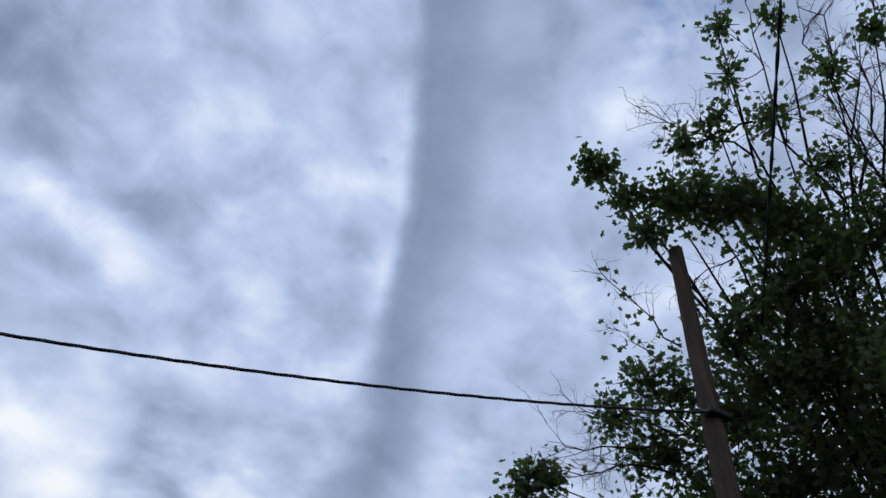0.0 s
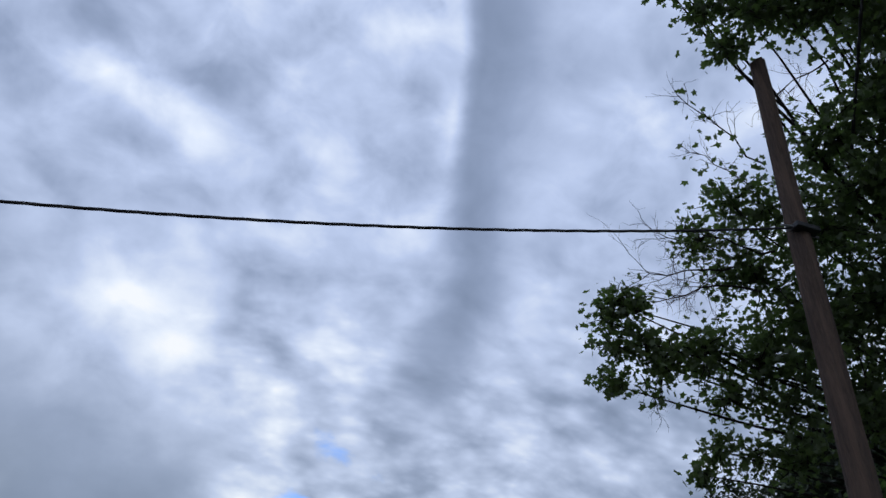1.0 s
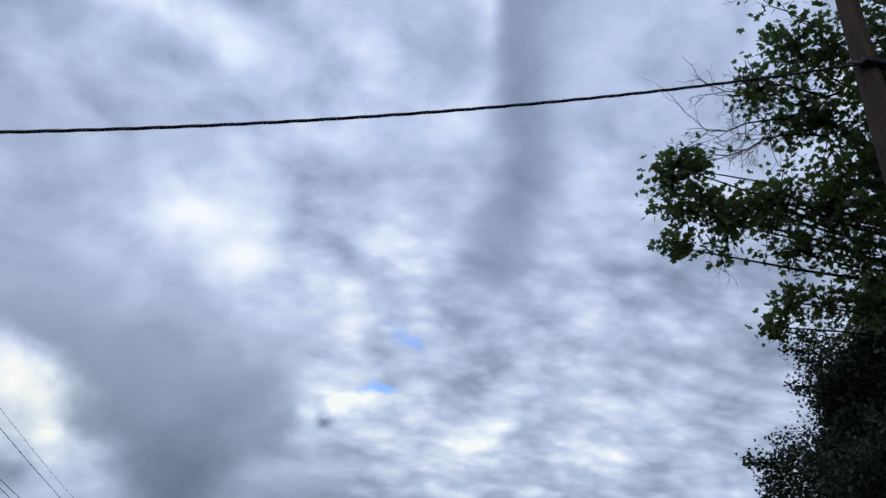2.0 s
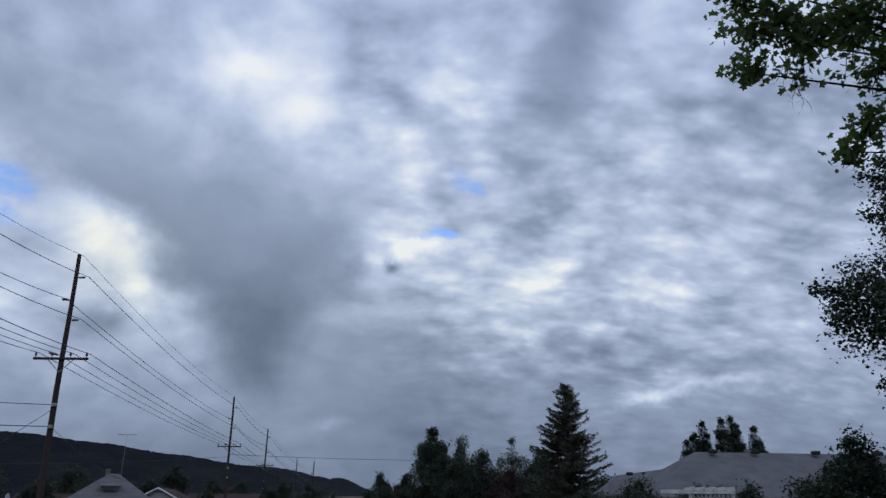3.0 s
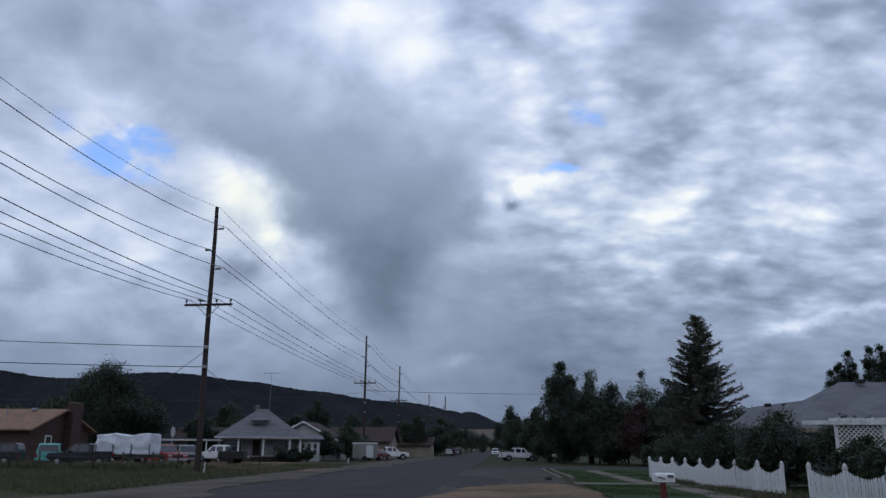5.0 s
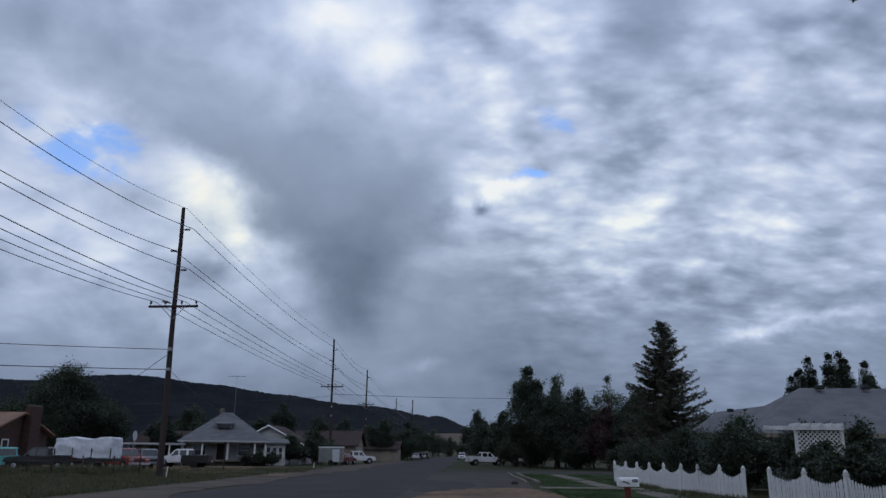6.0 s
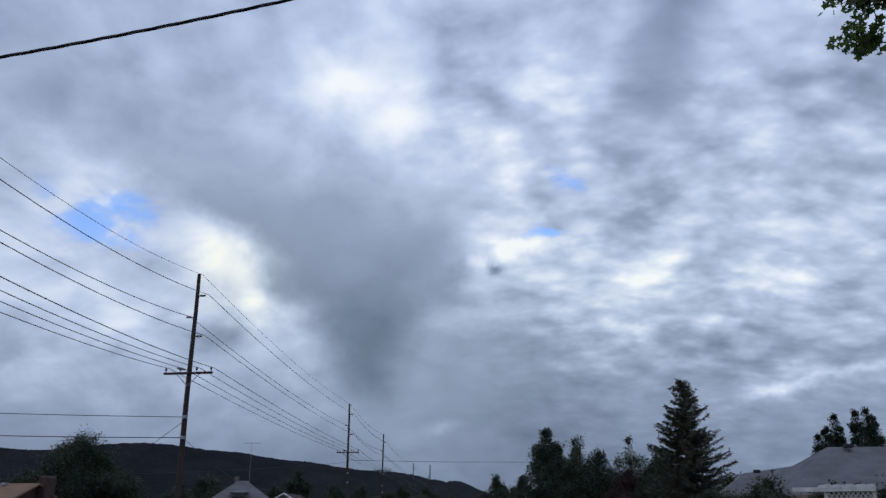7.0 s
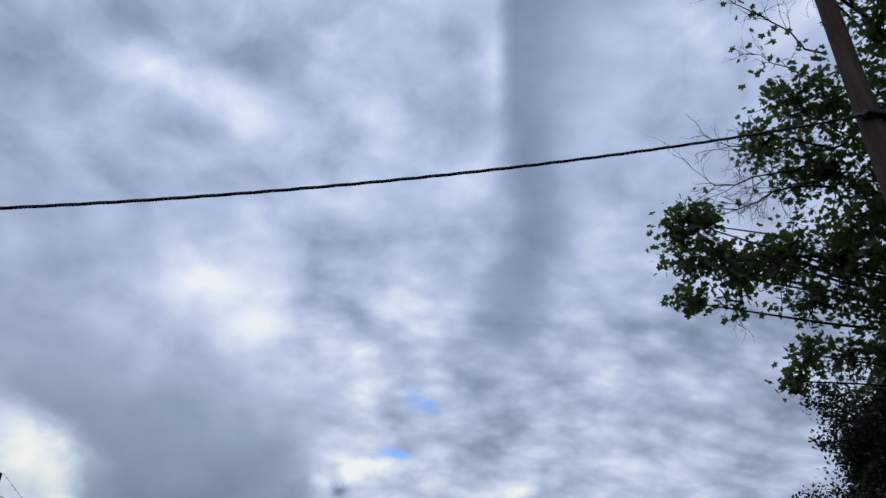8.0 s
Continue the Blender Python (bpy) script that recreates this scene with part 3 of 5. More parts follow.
def near_pole():
    t = thing("wooden_pole", Matrix.Translation(NEAR_BASE), "weathered brown wooden pole with a ragged cut top", "utility pole")
    d = NEAR_TOP - NEAR_BASE
    bm = bmesh.new()
    rings, n, k = [], 26, 18
    for i in range(n + 1):
        f = i / n
        r = 0.155 - 0.052 * f
        ring = []
        for q in range(k):
            g = q * 2 * math.pi / k
            rr = r * (1 + 0.035 * noise.noise((q * 0.8, f * 9, 4.4)) + 0.02 * noise.noise((q * 2.3, f * 2, 7.4)))
            z = d.z * f + (0.05 * noise.noise((q * 0.9, 3, 3)) + 0.03 * math.cos(g) if i == n else 0)
            ring.append(bm.verts.new((d.x * f + rr * math.cos(g) + 0.012 * math.sin(f * 7), d.y * f + rr * math.sin(g), z)))
        rings.append(ring)
    for a, b in zip(rings, rings[1:]):
        for q in range(k):
            bm.faces.new((a[q], a[(q + 1) % k], b[(q + 1) % k], b[q]))
    bm.faces.new(rings[0][::-1]), bm.faces.new(rings[-1])
    part("shaft", bm, POLE_WOOD, t, smooth=True)
    j = d * 0.706
    part("cable_clamp", block((0.3, 0.12, 0.07), tuple(j + Vector((-0.02, -0.12, 0))), 0.012), CABLE, t)
    part("bolt", rod(j + Vector((-0.2, -0.03, 0.0)), j + Vector((0.2, -0.05, 0.0)), 0.012), STEEL, t)
    part("hook", rod(j + Vector((-0.14, -0.1, 0)), j + Vector((-0.32, -0.1, -0.02)), 0.018, 0.012), STEEL, t)
    return t


near_pole()
J = NEAR_BASE.lerp(NEAR_TOP, 0.706)
wire("service_cable", J + Vector((-0.12, -0.10, 0)), (-27.0, 7.0, 9.0), 2.9, 0.0085, CABLE, "twisted black service cable strung across the sky", "overhead cables", 3, 60)
wire("service_cable", (8.6, 7.15, 9.5), (-3.0, -7.85, 9.5), 0.12, 0.012, CABLE, "pair of dark cables climbing through the tree", "overhead cables", 2, 12)

# ---- trees ----


class Tubes:
    """Collects tapering branches as one mesh."""

    def __init__(self):
        self.v, self.f = [], []

    def add(self, pts, r0, r1, sides=5):
        base, n = len(self.v), len(pts)
        for i, p in enumerate(pts):
            d = (pts[min(i + 1, n - 1)] - pts[max(i - 1, 0)]).normalized()
            s = d.cross(Vector((0.31, 0.2, 0.93)))
            s = s.normalized() if s.length > 1e-4 else Vector((1, 0, 0))
            u = d.cross(s)
            r = r0 + (r1 - r0) * i / (n - 1)
            for q in range(sides):
                g = q * 2 * math.pi / sides
                self.v.append(tuple(p + (s * math.cos(g) + u * math.sin(g)) * r))
        for i in range(n - 1):
            for q in range(sides):
                k, q2 = base + i * sides, (q + 1) % sides
                self.f.append((k + q, k + q2, k + sides + q2, k + sides + q))


MAPLE_LEAF = np.array([(math.cos(radians(a)) * r, math.sin(radians(a)) * r + 0.1, 0.12 * abs(math.cos(radians(a)) * r)) for a, r in
                       ((-90, 0.14), (-24, 0.60), (6, 0.50), (34, 0.86), (60, 0.56), (90, 0.95), (120, 0.56), (146, 0.86), (174, 0.50), (204, 0.60))])
OVAL_LEAF = np.array([(0, 0, 0), (0.36, 0.45, 0.08), (0, 1, 0), (-0.36, 0.45, 0.08)])
SPRAY = np.array([(0, 0, 0), (0.13, 0.4, 0), (0, 1, -0.1), (-0.13, 0.4, 0)])


def leaves(name, places, size, shape, mat, parent, rng, upright=1.0, along=None):
    """Many small leaves as one mesh, each turned at random."""
    p = np.asarray(places)
    n, k = len(p), len(shape)
    nz = rng.normal(0, 0.75, (n, 3))
    nz[:, 2] += upright
    nz /= np.linalg.norm(nz, axis=1, keepdims=True)
    y = rng.normal(0, 1, (n, 3)) if along is None else np.asarray(along) + rng.normal(0, 0.35, (n, 3))
    y -= nz * (y * nz).sum(1, keepdims=True)
    y /= np.linalg.norm(y, axis=1, keepdims=True)
    x = np.cross(y, nz)
    s = size * rng.uniform(0.6, 1.25, (n, 1, 1))
    v = p[:, None] + s * (shape[None, :, :1] * x[:, None] + shape[None, :, 1:2] * y[:, None] + shape[None, :, 2:] * nz[:, None])
    f = np.arange(n * k).reshape(n, k)
    ob = soup(name, v.reshape(-1, 3), f, mat, parent)
    return tagged(ob, kind="stuff")


def bow(a, b, lift, rng, steps=7, jitter=0.12):
    a, b = Vector(a), Vector(b)
    c = a.lerp(b, 0.5) + Vector((0, 0, lift))
    ln = (b - a).length
    out = []
    for i in range(steps + 1):
        f = i / steps
        p = a * (1 - f) ** 2 + c * 2 * f * (1 - f) + b * f * f
        if 0 < i < steps:
            p += Vector(rng.normal(0, jitter * ln * 0.12, 3))
        out.append(p)
    return out


def twigs(tubes, start, way, length, r, depth, rng, tips, spread=0.7):
    """Bare twigs that fork."""
    pts, d, p = [start], way.normalized(), start
    for i in range(4):
        d = (d + Vector(rng.normal(0, 0.16, 3))).normalized()
        p = p + d * length / 4
        pts.append(p)
    tubes.add(pts, r, r * 0.5, 4 if r < 0.02 else 5)
    tips.append(p)
    if depth:
        for q in (1, 2, 3, 4):
            if rng.random() < 0.8:
                s = (d + Vector(rng.normal(0, spread, 3))).normalized()
                twigs(tubes, pts[q], s, length * rng.uniform(0.45, 0.7), r * 0.55, depth - 1, rng, tips, spread)


def broadleaf(name, x, y, height, radius, bottom, label, mat=None, leaf=0.2, count=4200, clumps=16, seed=1, category="tree", bark=None, narrow=1.0, sparse=1.0, group="", core=0.74):
    """A tree or shrub: trunk, limbs, and a crown of small leaves in uneven clumps."""
    rng = np.random.default_rng(seed)
    leaf *= 1.4
    t = thing(name, pose(x, y, 0), label, category, group)
    tubes, spots = Tubes(), []
    mid = (height + bottom) / 2
    half = (height - bottom) / 2
    tr = max(0.05, height * 0.016)
    top = Vector((rng.normal(0, 0.02 * height), rng.normal(0, 0.02 * height), height * 0.9))
    tubes.add(bow((0, 0, -0.05), top, 0, rng, 8, 0.1), tr * 1.2, tr * 0.2, 8)
    for c in range(clumps):
        if c == 0:
            u = np.array((0, 0, 0.86))
        else:
            u = rng.normal(0, 1, 3)
            u *= rng.uniform(0.55, 0.9) / np.linalg.norm(u)
        taper = 1 - 0.45 * max(0, u[2]) * narrow
        ctr = np.array((u[0] * radius * taper, u[1] * radius * taper, mid + u[2] * half))
        cr = radius * rng.uniform(0.30, 0.50) * (0.8 if u[2] > 0.5 else 1) * min(1.0, (18 / clumps) ** 0.5)
        tubes.add(bow((0, 0, max(0.15, min(ctr[2] * 0.55, height * 0.6))), Vector(ctr), 0.1 * radius, rng), tr * 0.45, tr * 0.08)
        n = int(1.5 * count / clumps)
        q = rng.normal(0, 1, (n, 3))
        q *= cr * np.minimum(1.15, np.abs(rng.normal(0.55, 0.2, (n, 1))) + 0.08) / np.linalg.norm(q, axis=1, keepdims=True)
        q *= 1 + 0.28 * np.sin(q[:, :1] * 9 / cr * 0.4 + c) * sparse
        spots.append(ctr + q * np.array((1, 1, 0.85)))
        for s in range(5):
            d = Vector(rng.normal(0, 1, 3)).normalized()
            tip = Vector(ctr) + d * cr * rng.uniform(1.0, 1.35)
            tubes.add([Vector(ctr), Vector(ctr).lerp(tip, 0.5) + Vector((0, 0, 0.04)), tip], tr * 0.08, tr * 0.03, 4)
            k = max(4, n // 40)
            f = rng.uniform(0.6, 1.02, (k, 1))
            spots.append(np.array(ctr) + (np.array(tip) - ctr) * f + rng.normal(0, leaf * 0.7, (k, 3)))
    k = int(count * 0.9)
    q = rng.normal(0, 1, (k, 3))
    q *= rng.uniform(0.1, 1, (k, 1)) ** 0.45 / np.linalg.norm(q, axis=1, keepdims=True)
    thin = core * (1 - 0.45 * narrow * np.clip(q[:, 2:], 0, 1))
    if sparse >= 1:
        spots.append(np.concatenate([q[:, :2] * radius * thin, mid + q[:, 2:] * half * (core + 0.06)], 1))
    soup("trunk", tubes.v, tubes.f, bark or BARK, t, True)
    leaves("crown", np.concatenate(spots), leaf, OVAL_LEAF, mat or DEEP_LEAF, t, rng)
    return t


def spruce(name, x, y, height, radius, label, seed=1):
    rng = np.random.default_rng(seed)
    t = thing(name, pose(x, y, 0), label, "spruce tree")
    tubes, spots, ways = Tubes(), [], []
    tubes.add([Vector((0, 0, 0)), Vector((0.05, 0, height * 0.5)), Vector((0, 0.03, height))], height * 0.016, 0.02, 8)
    z = height * 0.07
    while z < height * 0.99:
        f = z / height
        reach = radius * (1 - f) ** 0.68 + 0.12
        for b in range(9 if f < 0.8 else 6):
            a = rng.uniform(0, 2 * math.pi)
            ln = reach * rng.uniform(0.35, 1.15)
            out = Vector((math.cos(a), math.sin(a), 0))
            pts = [Vector((0, 0, z)) + out * ln * k / 5 + Vector((0, 0, ln * (0.20 * (k / 5) ** 2 * 2 * f + (0.30 * (k / 5) ** 2 - 0.32 * k / 5) * (1.2 - f)))) for k in range(6)]
            tubes.add(pts, 0.03 * (1.2 - f), 0.006, 4)
            n = max(6, int(ln * 20))
            for k in range(n):
                g = (k + 0.5) / n * 5
                i = min(4, int(g))
                p = pts[i].lerp(pts[i + 1], g - i)
                for s in (-1, 1, 0):
                    spots.append(p)
                    ways.append(out * 0.9 + Vector((-out.y, out.x, 0)) * s * 0.9 + Vector((0, 0, -0.28 + 0.3 * f)))
        z += height * 0.019 * rng.uniform(0.7, 1.3)
    soup("trunk", tubes.v, tubes.f, BARK, t, True)
    leaves("needles", np.array([tuple(p) for p in spots]), 0.31, SPRAY, NEEDLES, t, rng, 1.0, np.array([tuple(p) for p in ways]))
    return t


# the big maple beside the near pole, limb by limb
MX, MY = 11.0, 6.6
maple = thing("maple_tree", pose(0, 0, 0), "large dark green maple with some bare dead branches", "maple tree")
rng = np.random.default_rng(11)
wood, foliage, tipz = Tubes(), [], []
wood.add([Vector((MX, MY, -0.1)), Vector((MX - 0.05, MY, 1.2)), Vector((MX + 0.1, MY + 0.05, 3.0)), Vector((MX - 0.1, MY, 5.2)), Vector((MX + 0.1, MY + 0.1, 8.0)), Vector((MX, MY, 11.0))], 0.42, 0.13, 12)


def spot(a, e, r):
    """A place in the crown by bearing, height angle and reach from the roadside stand."""
    a, e = radians(a), radians(e)
    return Vector((r * math.sin(a) * math.cos(e), r * math.cos(a) * math.cos(e), 1.7 + r * math.sin(e)))


def limb(a, e, r, size, fill=1.0, drop=0.42):
    """One leafy limb: a bough from the trunk, forking twigs, and leaves round them."""
    c = spot(a, e, r)
    z = max(2.4, min(9.5, 1.0 + c.z * drop + 1.0))
    bough = bow((MX, MY, z), c, 0.5, rng, 8, 0.07)
    reach = (c - bough[0]).length
    wood.add(bough, 0.012 + 0.0055 * reach, 0.008, 6)
    n = int(1080 * size * size * fill + 60)
    for s in range(int(9 + 12 * size)):
        d = Vector(rng.normal(0, 1, 3))
        d.z *= 0.75
        tip = c + d.normalized() * size * rng.uniform(0.6, 1.12)
        tw = bow(c.lerp(tip, -0.1), tip, 0.06, rng, 4, 0.3)
        wood.add(tw, 0.011, 0.004, 4)
        k = int(n / (9 + 12 * size))
        f = rng.uniform(0.1, 1.04, k) ** 0.75
        base = np.array([tuple(tw[min(4, int(v * 4.4))]) for v in f])
        foliage.append(base + rng.normal(0, 0.075 + 0.07 * size, (k, 3)) * np.array((1, 1, 0.75)))


def snag(a, e, r, a2, e2, r2, length=0.55, depth=3, thick=0.02):
    """A bare dead branch that forks into fine twigs."""
    p, q = spot(a, e, r), spot(a2, e2, r2)
    pts = bow(p, q, 0.12, rng, 6, 0.25)
    wood.add(pts, thick, thick * 0.35, 5)
    for i in range(2, 7):
        for s in range(2):
            d = (q - p).normalized() + Vector(rng.normal(0, 0.55, 3))
            twigs(wood, pts[i], d, length * rng.uniform(0.5, 1.0), thick * 0.35, depth - 1, rng, tipz)


for bough in ((42.3, 58.6, 11.6, 0.24, 1.6), (44.0, 57.8, 11.5, 0.30, 1.5), (45.8, 55.3, 11.4, 0.34, 1.4), (47.3, 52.4, 11.3, 0.34, 1.4), (50.5, 54.2, 11.4, 0.50, 1.0), (54.0, 53.6, 11.5, 0.62, 1.2)):
    limb(*bough)
for bough in ((58.0, 52.5, 11.6, 0.75, 1.3), (61.5, 50.0, 11.8, 0.8, 1.1), (55.5, 57.5, 12.0, 0.40, 0.6), (60.0, 58.3, 12.0, 0.45, 0.6), (66.5, 63.8, 12.6, 0.35, 0.3), (64.0, 60.5, 12.4, 0.40, 0.25), (66.5, 56.5, 12.2, 0.50, 0.45)):
    limb(*bough)
for bough in ((73.5, 62.0, 12.6, 0.28, 0.6), (74.5, 57.0, 12.2, 0.40, 0.6), (80.5, 57.2, 12.2, 0.30, 0.7), (69.0, 52.0, 12.0, 0.5, 0.5), (78.0, 47.0, 12.2, 0.8, 0.6), (71.0, 46.0, 12.2, 1.2, 1.1), (64.0, 46.5, 11.8, 1.1, 1.2)):
    limb(*bough)
for bough in ((58.5, 45.5, 11.6, 0.9, 1.1), (53.5, 44.0, 11.6, 0.8, 0.9), (57.0, 40.0, 11.4, 1.2, 1.2), (64.0, 39.0, 11.6, 1.4, 1.2), (72.0, 38.5, 12.0, 1.5, 1.2), (50.0, 38.5, 11.4, 0.9, 1.0), (46.5, 40.8, 11.4, 0.6, 0.8)):
    limb(*bough)
for bough in ((43.5, 42.0, 11.2, 0.50, 0.9), (40.0, 39.8, 11.0, 0.45, 0.8), (44.0, 36.5, 11.2, 0.75, 1.0), (30.6, 35.1, 10.6, 0.30, 1.1), (31.6, 36.3, 10.6, 0.32, 0.8), (33.4, 35.6, 10.6, 0.36, 0.7), (31.2, 33.0, 10.5, 0.36, 1.2), (30.9, 30.3, 10.4, 0.26, 1.6), (33.8, 33.2, 10.6, 0.42, 0.9)):
    limb(*bough)
for bough in ((35.0, 31.3, 10.6, 0.5, 1.1), (38.5, 32.0, 10.8, 0.65, 1.0), (42.5, 30.8, 11.0, 0.75, 1.0), (47.0, 32.5, 11.2, 1.0, 1.1), (52.5, 33.0, 11.4, 1.2, 1.2), (39.5, 28.5, 10.8, 0.40, 1.0), (43.5, 27.0, 11.0, 0.5, 0.9)):
    limb(*bough)
for bough in ((36.8, 23.6, 10.6, 0.22, 1.4), (38.0, 25.2, 10.6, 0.26, 1.4), (40.3, 24.6, 10.8, 0.42, 0.9), (43.8, 23.8, 11.0, 0.55, 0.9), (49.0, 26.5, 11.2, 1.0, 1.2), (56.0, 27.0, 11.4, 1.3, 1.2), (61.0, 31.5, 11.4, 1.3, 1.1), (67.0, 29.0, 11.8, 1.6, 1.1)):
    limb(*bough)
for bough in ((76.0, 30.0, 12.5, 1.6, 1.0), (84.0, 42.0, 12.5, 1.6, 0.9), (95.0, 45.0, 13.0, 1.8, 0.8), (92.0, 30.0, 13.0, 1.8, 0.8), (55.0, 20.5, 11.8, 1.0, 1.0), (64.0, 20.0, 12.0, 1.3, 1.0), (47.5, 20.5, 11.6, 0.7, 1.0)):
    limb(*bough)
for bough in ((60.0, 42.0, 13.5, 1.8, 0.35), (66.0, 36.0, 13.5, 1.8, 0.35), (58.0, 34.0, 13.2, 1.7, 0.35), (52.0, 38.0, 12.8, 1.2, 0.3), (62.0, 27.0, 13.2, 1.7, 0.4), (51.0, 28.5, 12.6, 1.3, 0.3), (45.0, 30.0, 12.2, 0.9, 0.3)):
    limb(*bough)
snag(44.5, 37.0, 11.0, 35.0, 38.2, 10.6, 0.75, 3)
snag(44.0, 35.5, 11.0, 34.5, 36.6, 10.6, 0.7, 3)
snag(46.0, 38.0, 11.0, 37.2, 40.6, 10.6, 0.55, 3)
snag(47.5, 44.0, 11.2, 41.2, 50.4, 11.0, 0.42, 2, 0.014)
snag(47.0, 42.0, 11.2, 41.0, 46.3, 11.0, 0.35, 2, 0.012)
snag(33.0, 31.0, 10.5, 34.0, 28.0, 10.4, 0.30, 2, 0.009)
snag(56.0, 49.0, 11.4, 50.5, 48.2, 11.2, 0.5, 3, 0.014)
snag(62.0, 55.0, 12.0, 53.0, 60.5, 12.2, 0.7, 3)
snag(64.0, 57.0, 12.0, 55.0, 57.6, 12.0, 0.6, 3)
for a, e in ((70, 62), (74, 59.5), (78, 60), (77, 56), (82, 58), (84, 54), (72, 54), (80, 53), (86, 60)):
    snag(66.0 + (a - 70) * 0.5, 44.0, 12.2, a, e, 12.6, 0.8, 3, 0.026)
for a, e in ((60, 47), (63, 43), (55, 36), (52, 30)):
    snag(59.0, 37.0, 12.0, a, e, 12.0, 0.9, 2, 0.05)
# sparse small leaves along the twiggy shoots
shoots = [spot(41.0 + 6.0 * f + 0.25 * math.sin(9 * f), 50.6 - 7.0 * f, 11.05) for f in np.linspace(0, 1, 26)]
foliage.append(np.array([tuple(p) for p in shoots]) + rng.normal(0, 0.09, (26, 3)))
shoots = [spot(41.0 + 6.0 * f, 46.3 - 4.0 * f, 11.05) for f in np.linspace(0, 1, 30)]
foliage.append(np.array([tuple(p) for p in shoots]) + rng.normal(0, 0.10, (30, 3)))
soup("trunk", wood.v, wood.f, BARK, maple, True)
leaves("crown", np.concatenate(foliage), 0.076, MAPLE_LEAF, MAPLE, maple, rng, 0.8)

broadleaf("tree", 15.5, 14.9, 12.2, 4.7, 0.8, "dense dark broadleaf tree with an uneven outline", DEEP_LEAF, 0.082, 140000, 40, 24, narrow=0.35, core=0.74)
broadleaf("shrub", 13.6, 20.6, 3.9, 1.9, 0.3, "tall dark green shrub behind the picket fence", DEEP_LEAF, 0.085, 9000, 26, 22, "shrub", group="shrubs behind the fence")
for i, (x, y, h, r) in enumerate(((11.4, 33.5, 2.9, 1.7), (14.6, 33.6, 3.0, 1.6), (12.6, 35.4, 3.3, 1.5), (15.7, 31.0, 2.9, 1.2), (14.2, 31.4, 2.0, 1.2), (13.0, 38.0, 3.2, 1.7), (12.2, 43.5, 3.0, 1.6), (14.8, 42.0, 3.7, 1.3), (16.0, 36.0, 2.8, 1.7), (13.2, 29.0, 2.1, 1.2), (12.4, 25.3, 1.9, 1.1), (17.6, 38.2, 3.1, 1.3), (14.2, 47.5, 3.0, 1.9), (11.2, 49.5, 2.4, 1.6))):
    broadleaf("shrub", x, y, h, r, 0.15, "dark leafy shrub growing behind the picket fence", DEEP_LEAF, 0.085, 5200, 20, 40 + i, "shrub", group="shrubs behind the fence")
spruce("spruce_tree", 15.5, 59.5, 11.9, 4.3, "tall brownish spruce with drooping gappy branches", 5)
broadleaf("tree", 7.5, 94.0, 12.4, 3.6, 0.5, "tall dark pointed broadleaf tree with a pale stem", DEEP_LEAF, 0.14, 17000, 24, 51, narrow=1.5, core=0.84)
broadleaf("tree", 11.2, 95.0, 11.3, 2.9, 1.0, "slender grey-green tree with a feathery top", GREY_LEAF, 0.13, 6500, 18, 52, narrow=1.5)
broadleaf("tree", 10.2, 90.0, 8.4, 3.2, 0.3, "dark bushy tree at the street corner", DEEP_LEAF, 0.14, 10000, 18, 53, core=0.84)
broadleaf("tree", 13.6, 93.0, 9.4, 3.3, 0.4, "dark rounded tree in a row", DEEP_LEAF, 0.14, 11000, 18, 54, core=0.84)
broadleaf("tree", 17.5, 95.0, 11.4, 2.4, 1.5, "pale grey-green birch with thin foliage", GREY_LEAF, 0.17, 1900, 14, 55, bark=PALE_BARK)
broadleaf("tree", 15.2, 84.0, 6.6, 2.6, 0.4, "small purple-leaved ornamental tree", RED_LEAF, 0.13, 9000, 16, 56, core=0.84)
broadleaf("tree", 18.2, 82.0, 8.2, 3.4, 0.4, "dark broadleaf tree behind the spruce", DEEP_LEAF, 0.14, 9000, 16, 57, core=0.84)
broadleaf("tree", 24.5, 80.0, 5.2, 3.2, 0.3, "low dark broadleaf tree beside a garden", DEEP_LEAF, 0.2, 3600, 14, 58)
broadleaf("tree", 2.2, 168.0, 10.4, 3.2, 0.6, "dark rounded tree at the street end", DEEP_LEAF, 0.18, 8000, 16, 59, core=0.84)
broadleaf("tree", 5.6, 160.0, 7.8, 3.0, 0.4, "dark rounded tree at the street end", DEEP_LEAF, 0.18, 7000, 16, 60, core=0.84)
broadleaf("tree", 5.2, 112.0, 7.5, 2.2, 0.4, "dark upright tree beside the pickup", DEEP_LEAF, 0.15, 7000, 14, 61, core=0.84)
for i, (x, h) in enumerate(((35.6, 10.0), (37.0, 10.9), (38.5, 12.5), (39.9, 12.6), (41.5, 13.0), (42.6, 12.3), (43.7, 11.7), (44.8, 10.2))):
    broadleaf("poplar_tree", x, 84.0 + (i % 3), h + 0.5, 1.45, 1.0, "columnar dark poplar rising behind a roof", DEEP_LEAF, 0.11, 9000, 26, 70 + i, "poplar tree", narrow=1.0, group="poplars behind the roof", core=0.9)
broadleaf("tree", -47.2, 87.5, 10.9, 6.0, 0.8, "broad dark tree behind the brown house", DEEP_LEAF, 0.15, 24000, 24, 81, core=0.86)
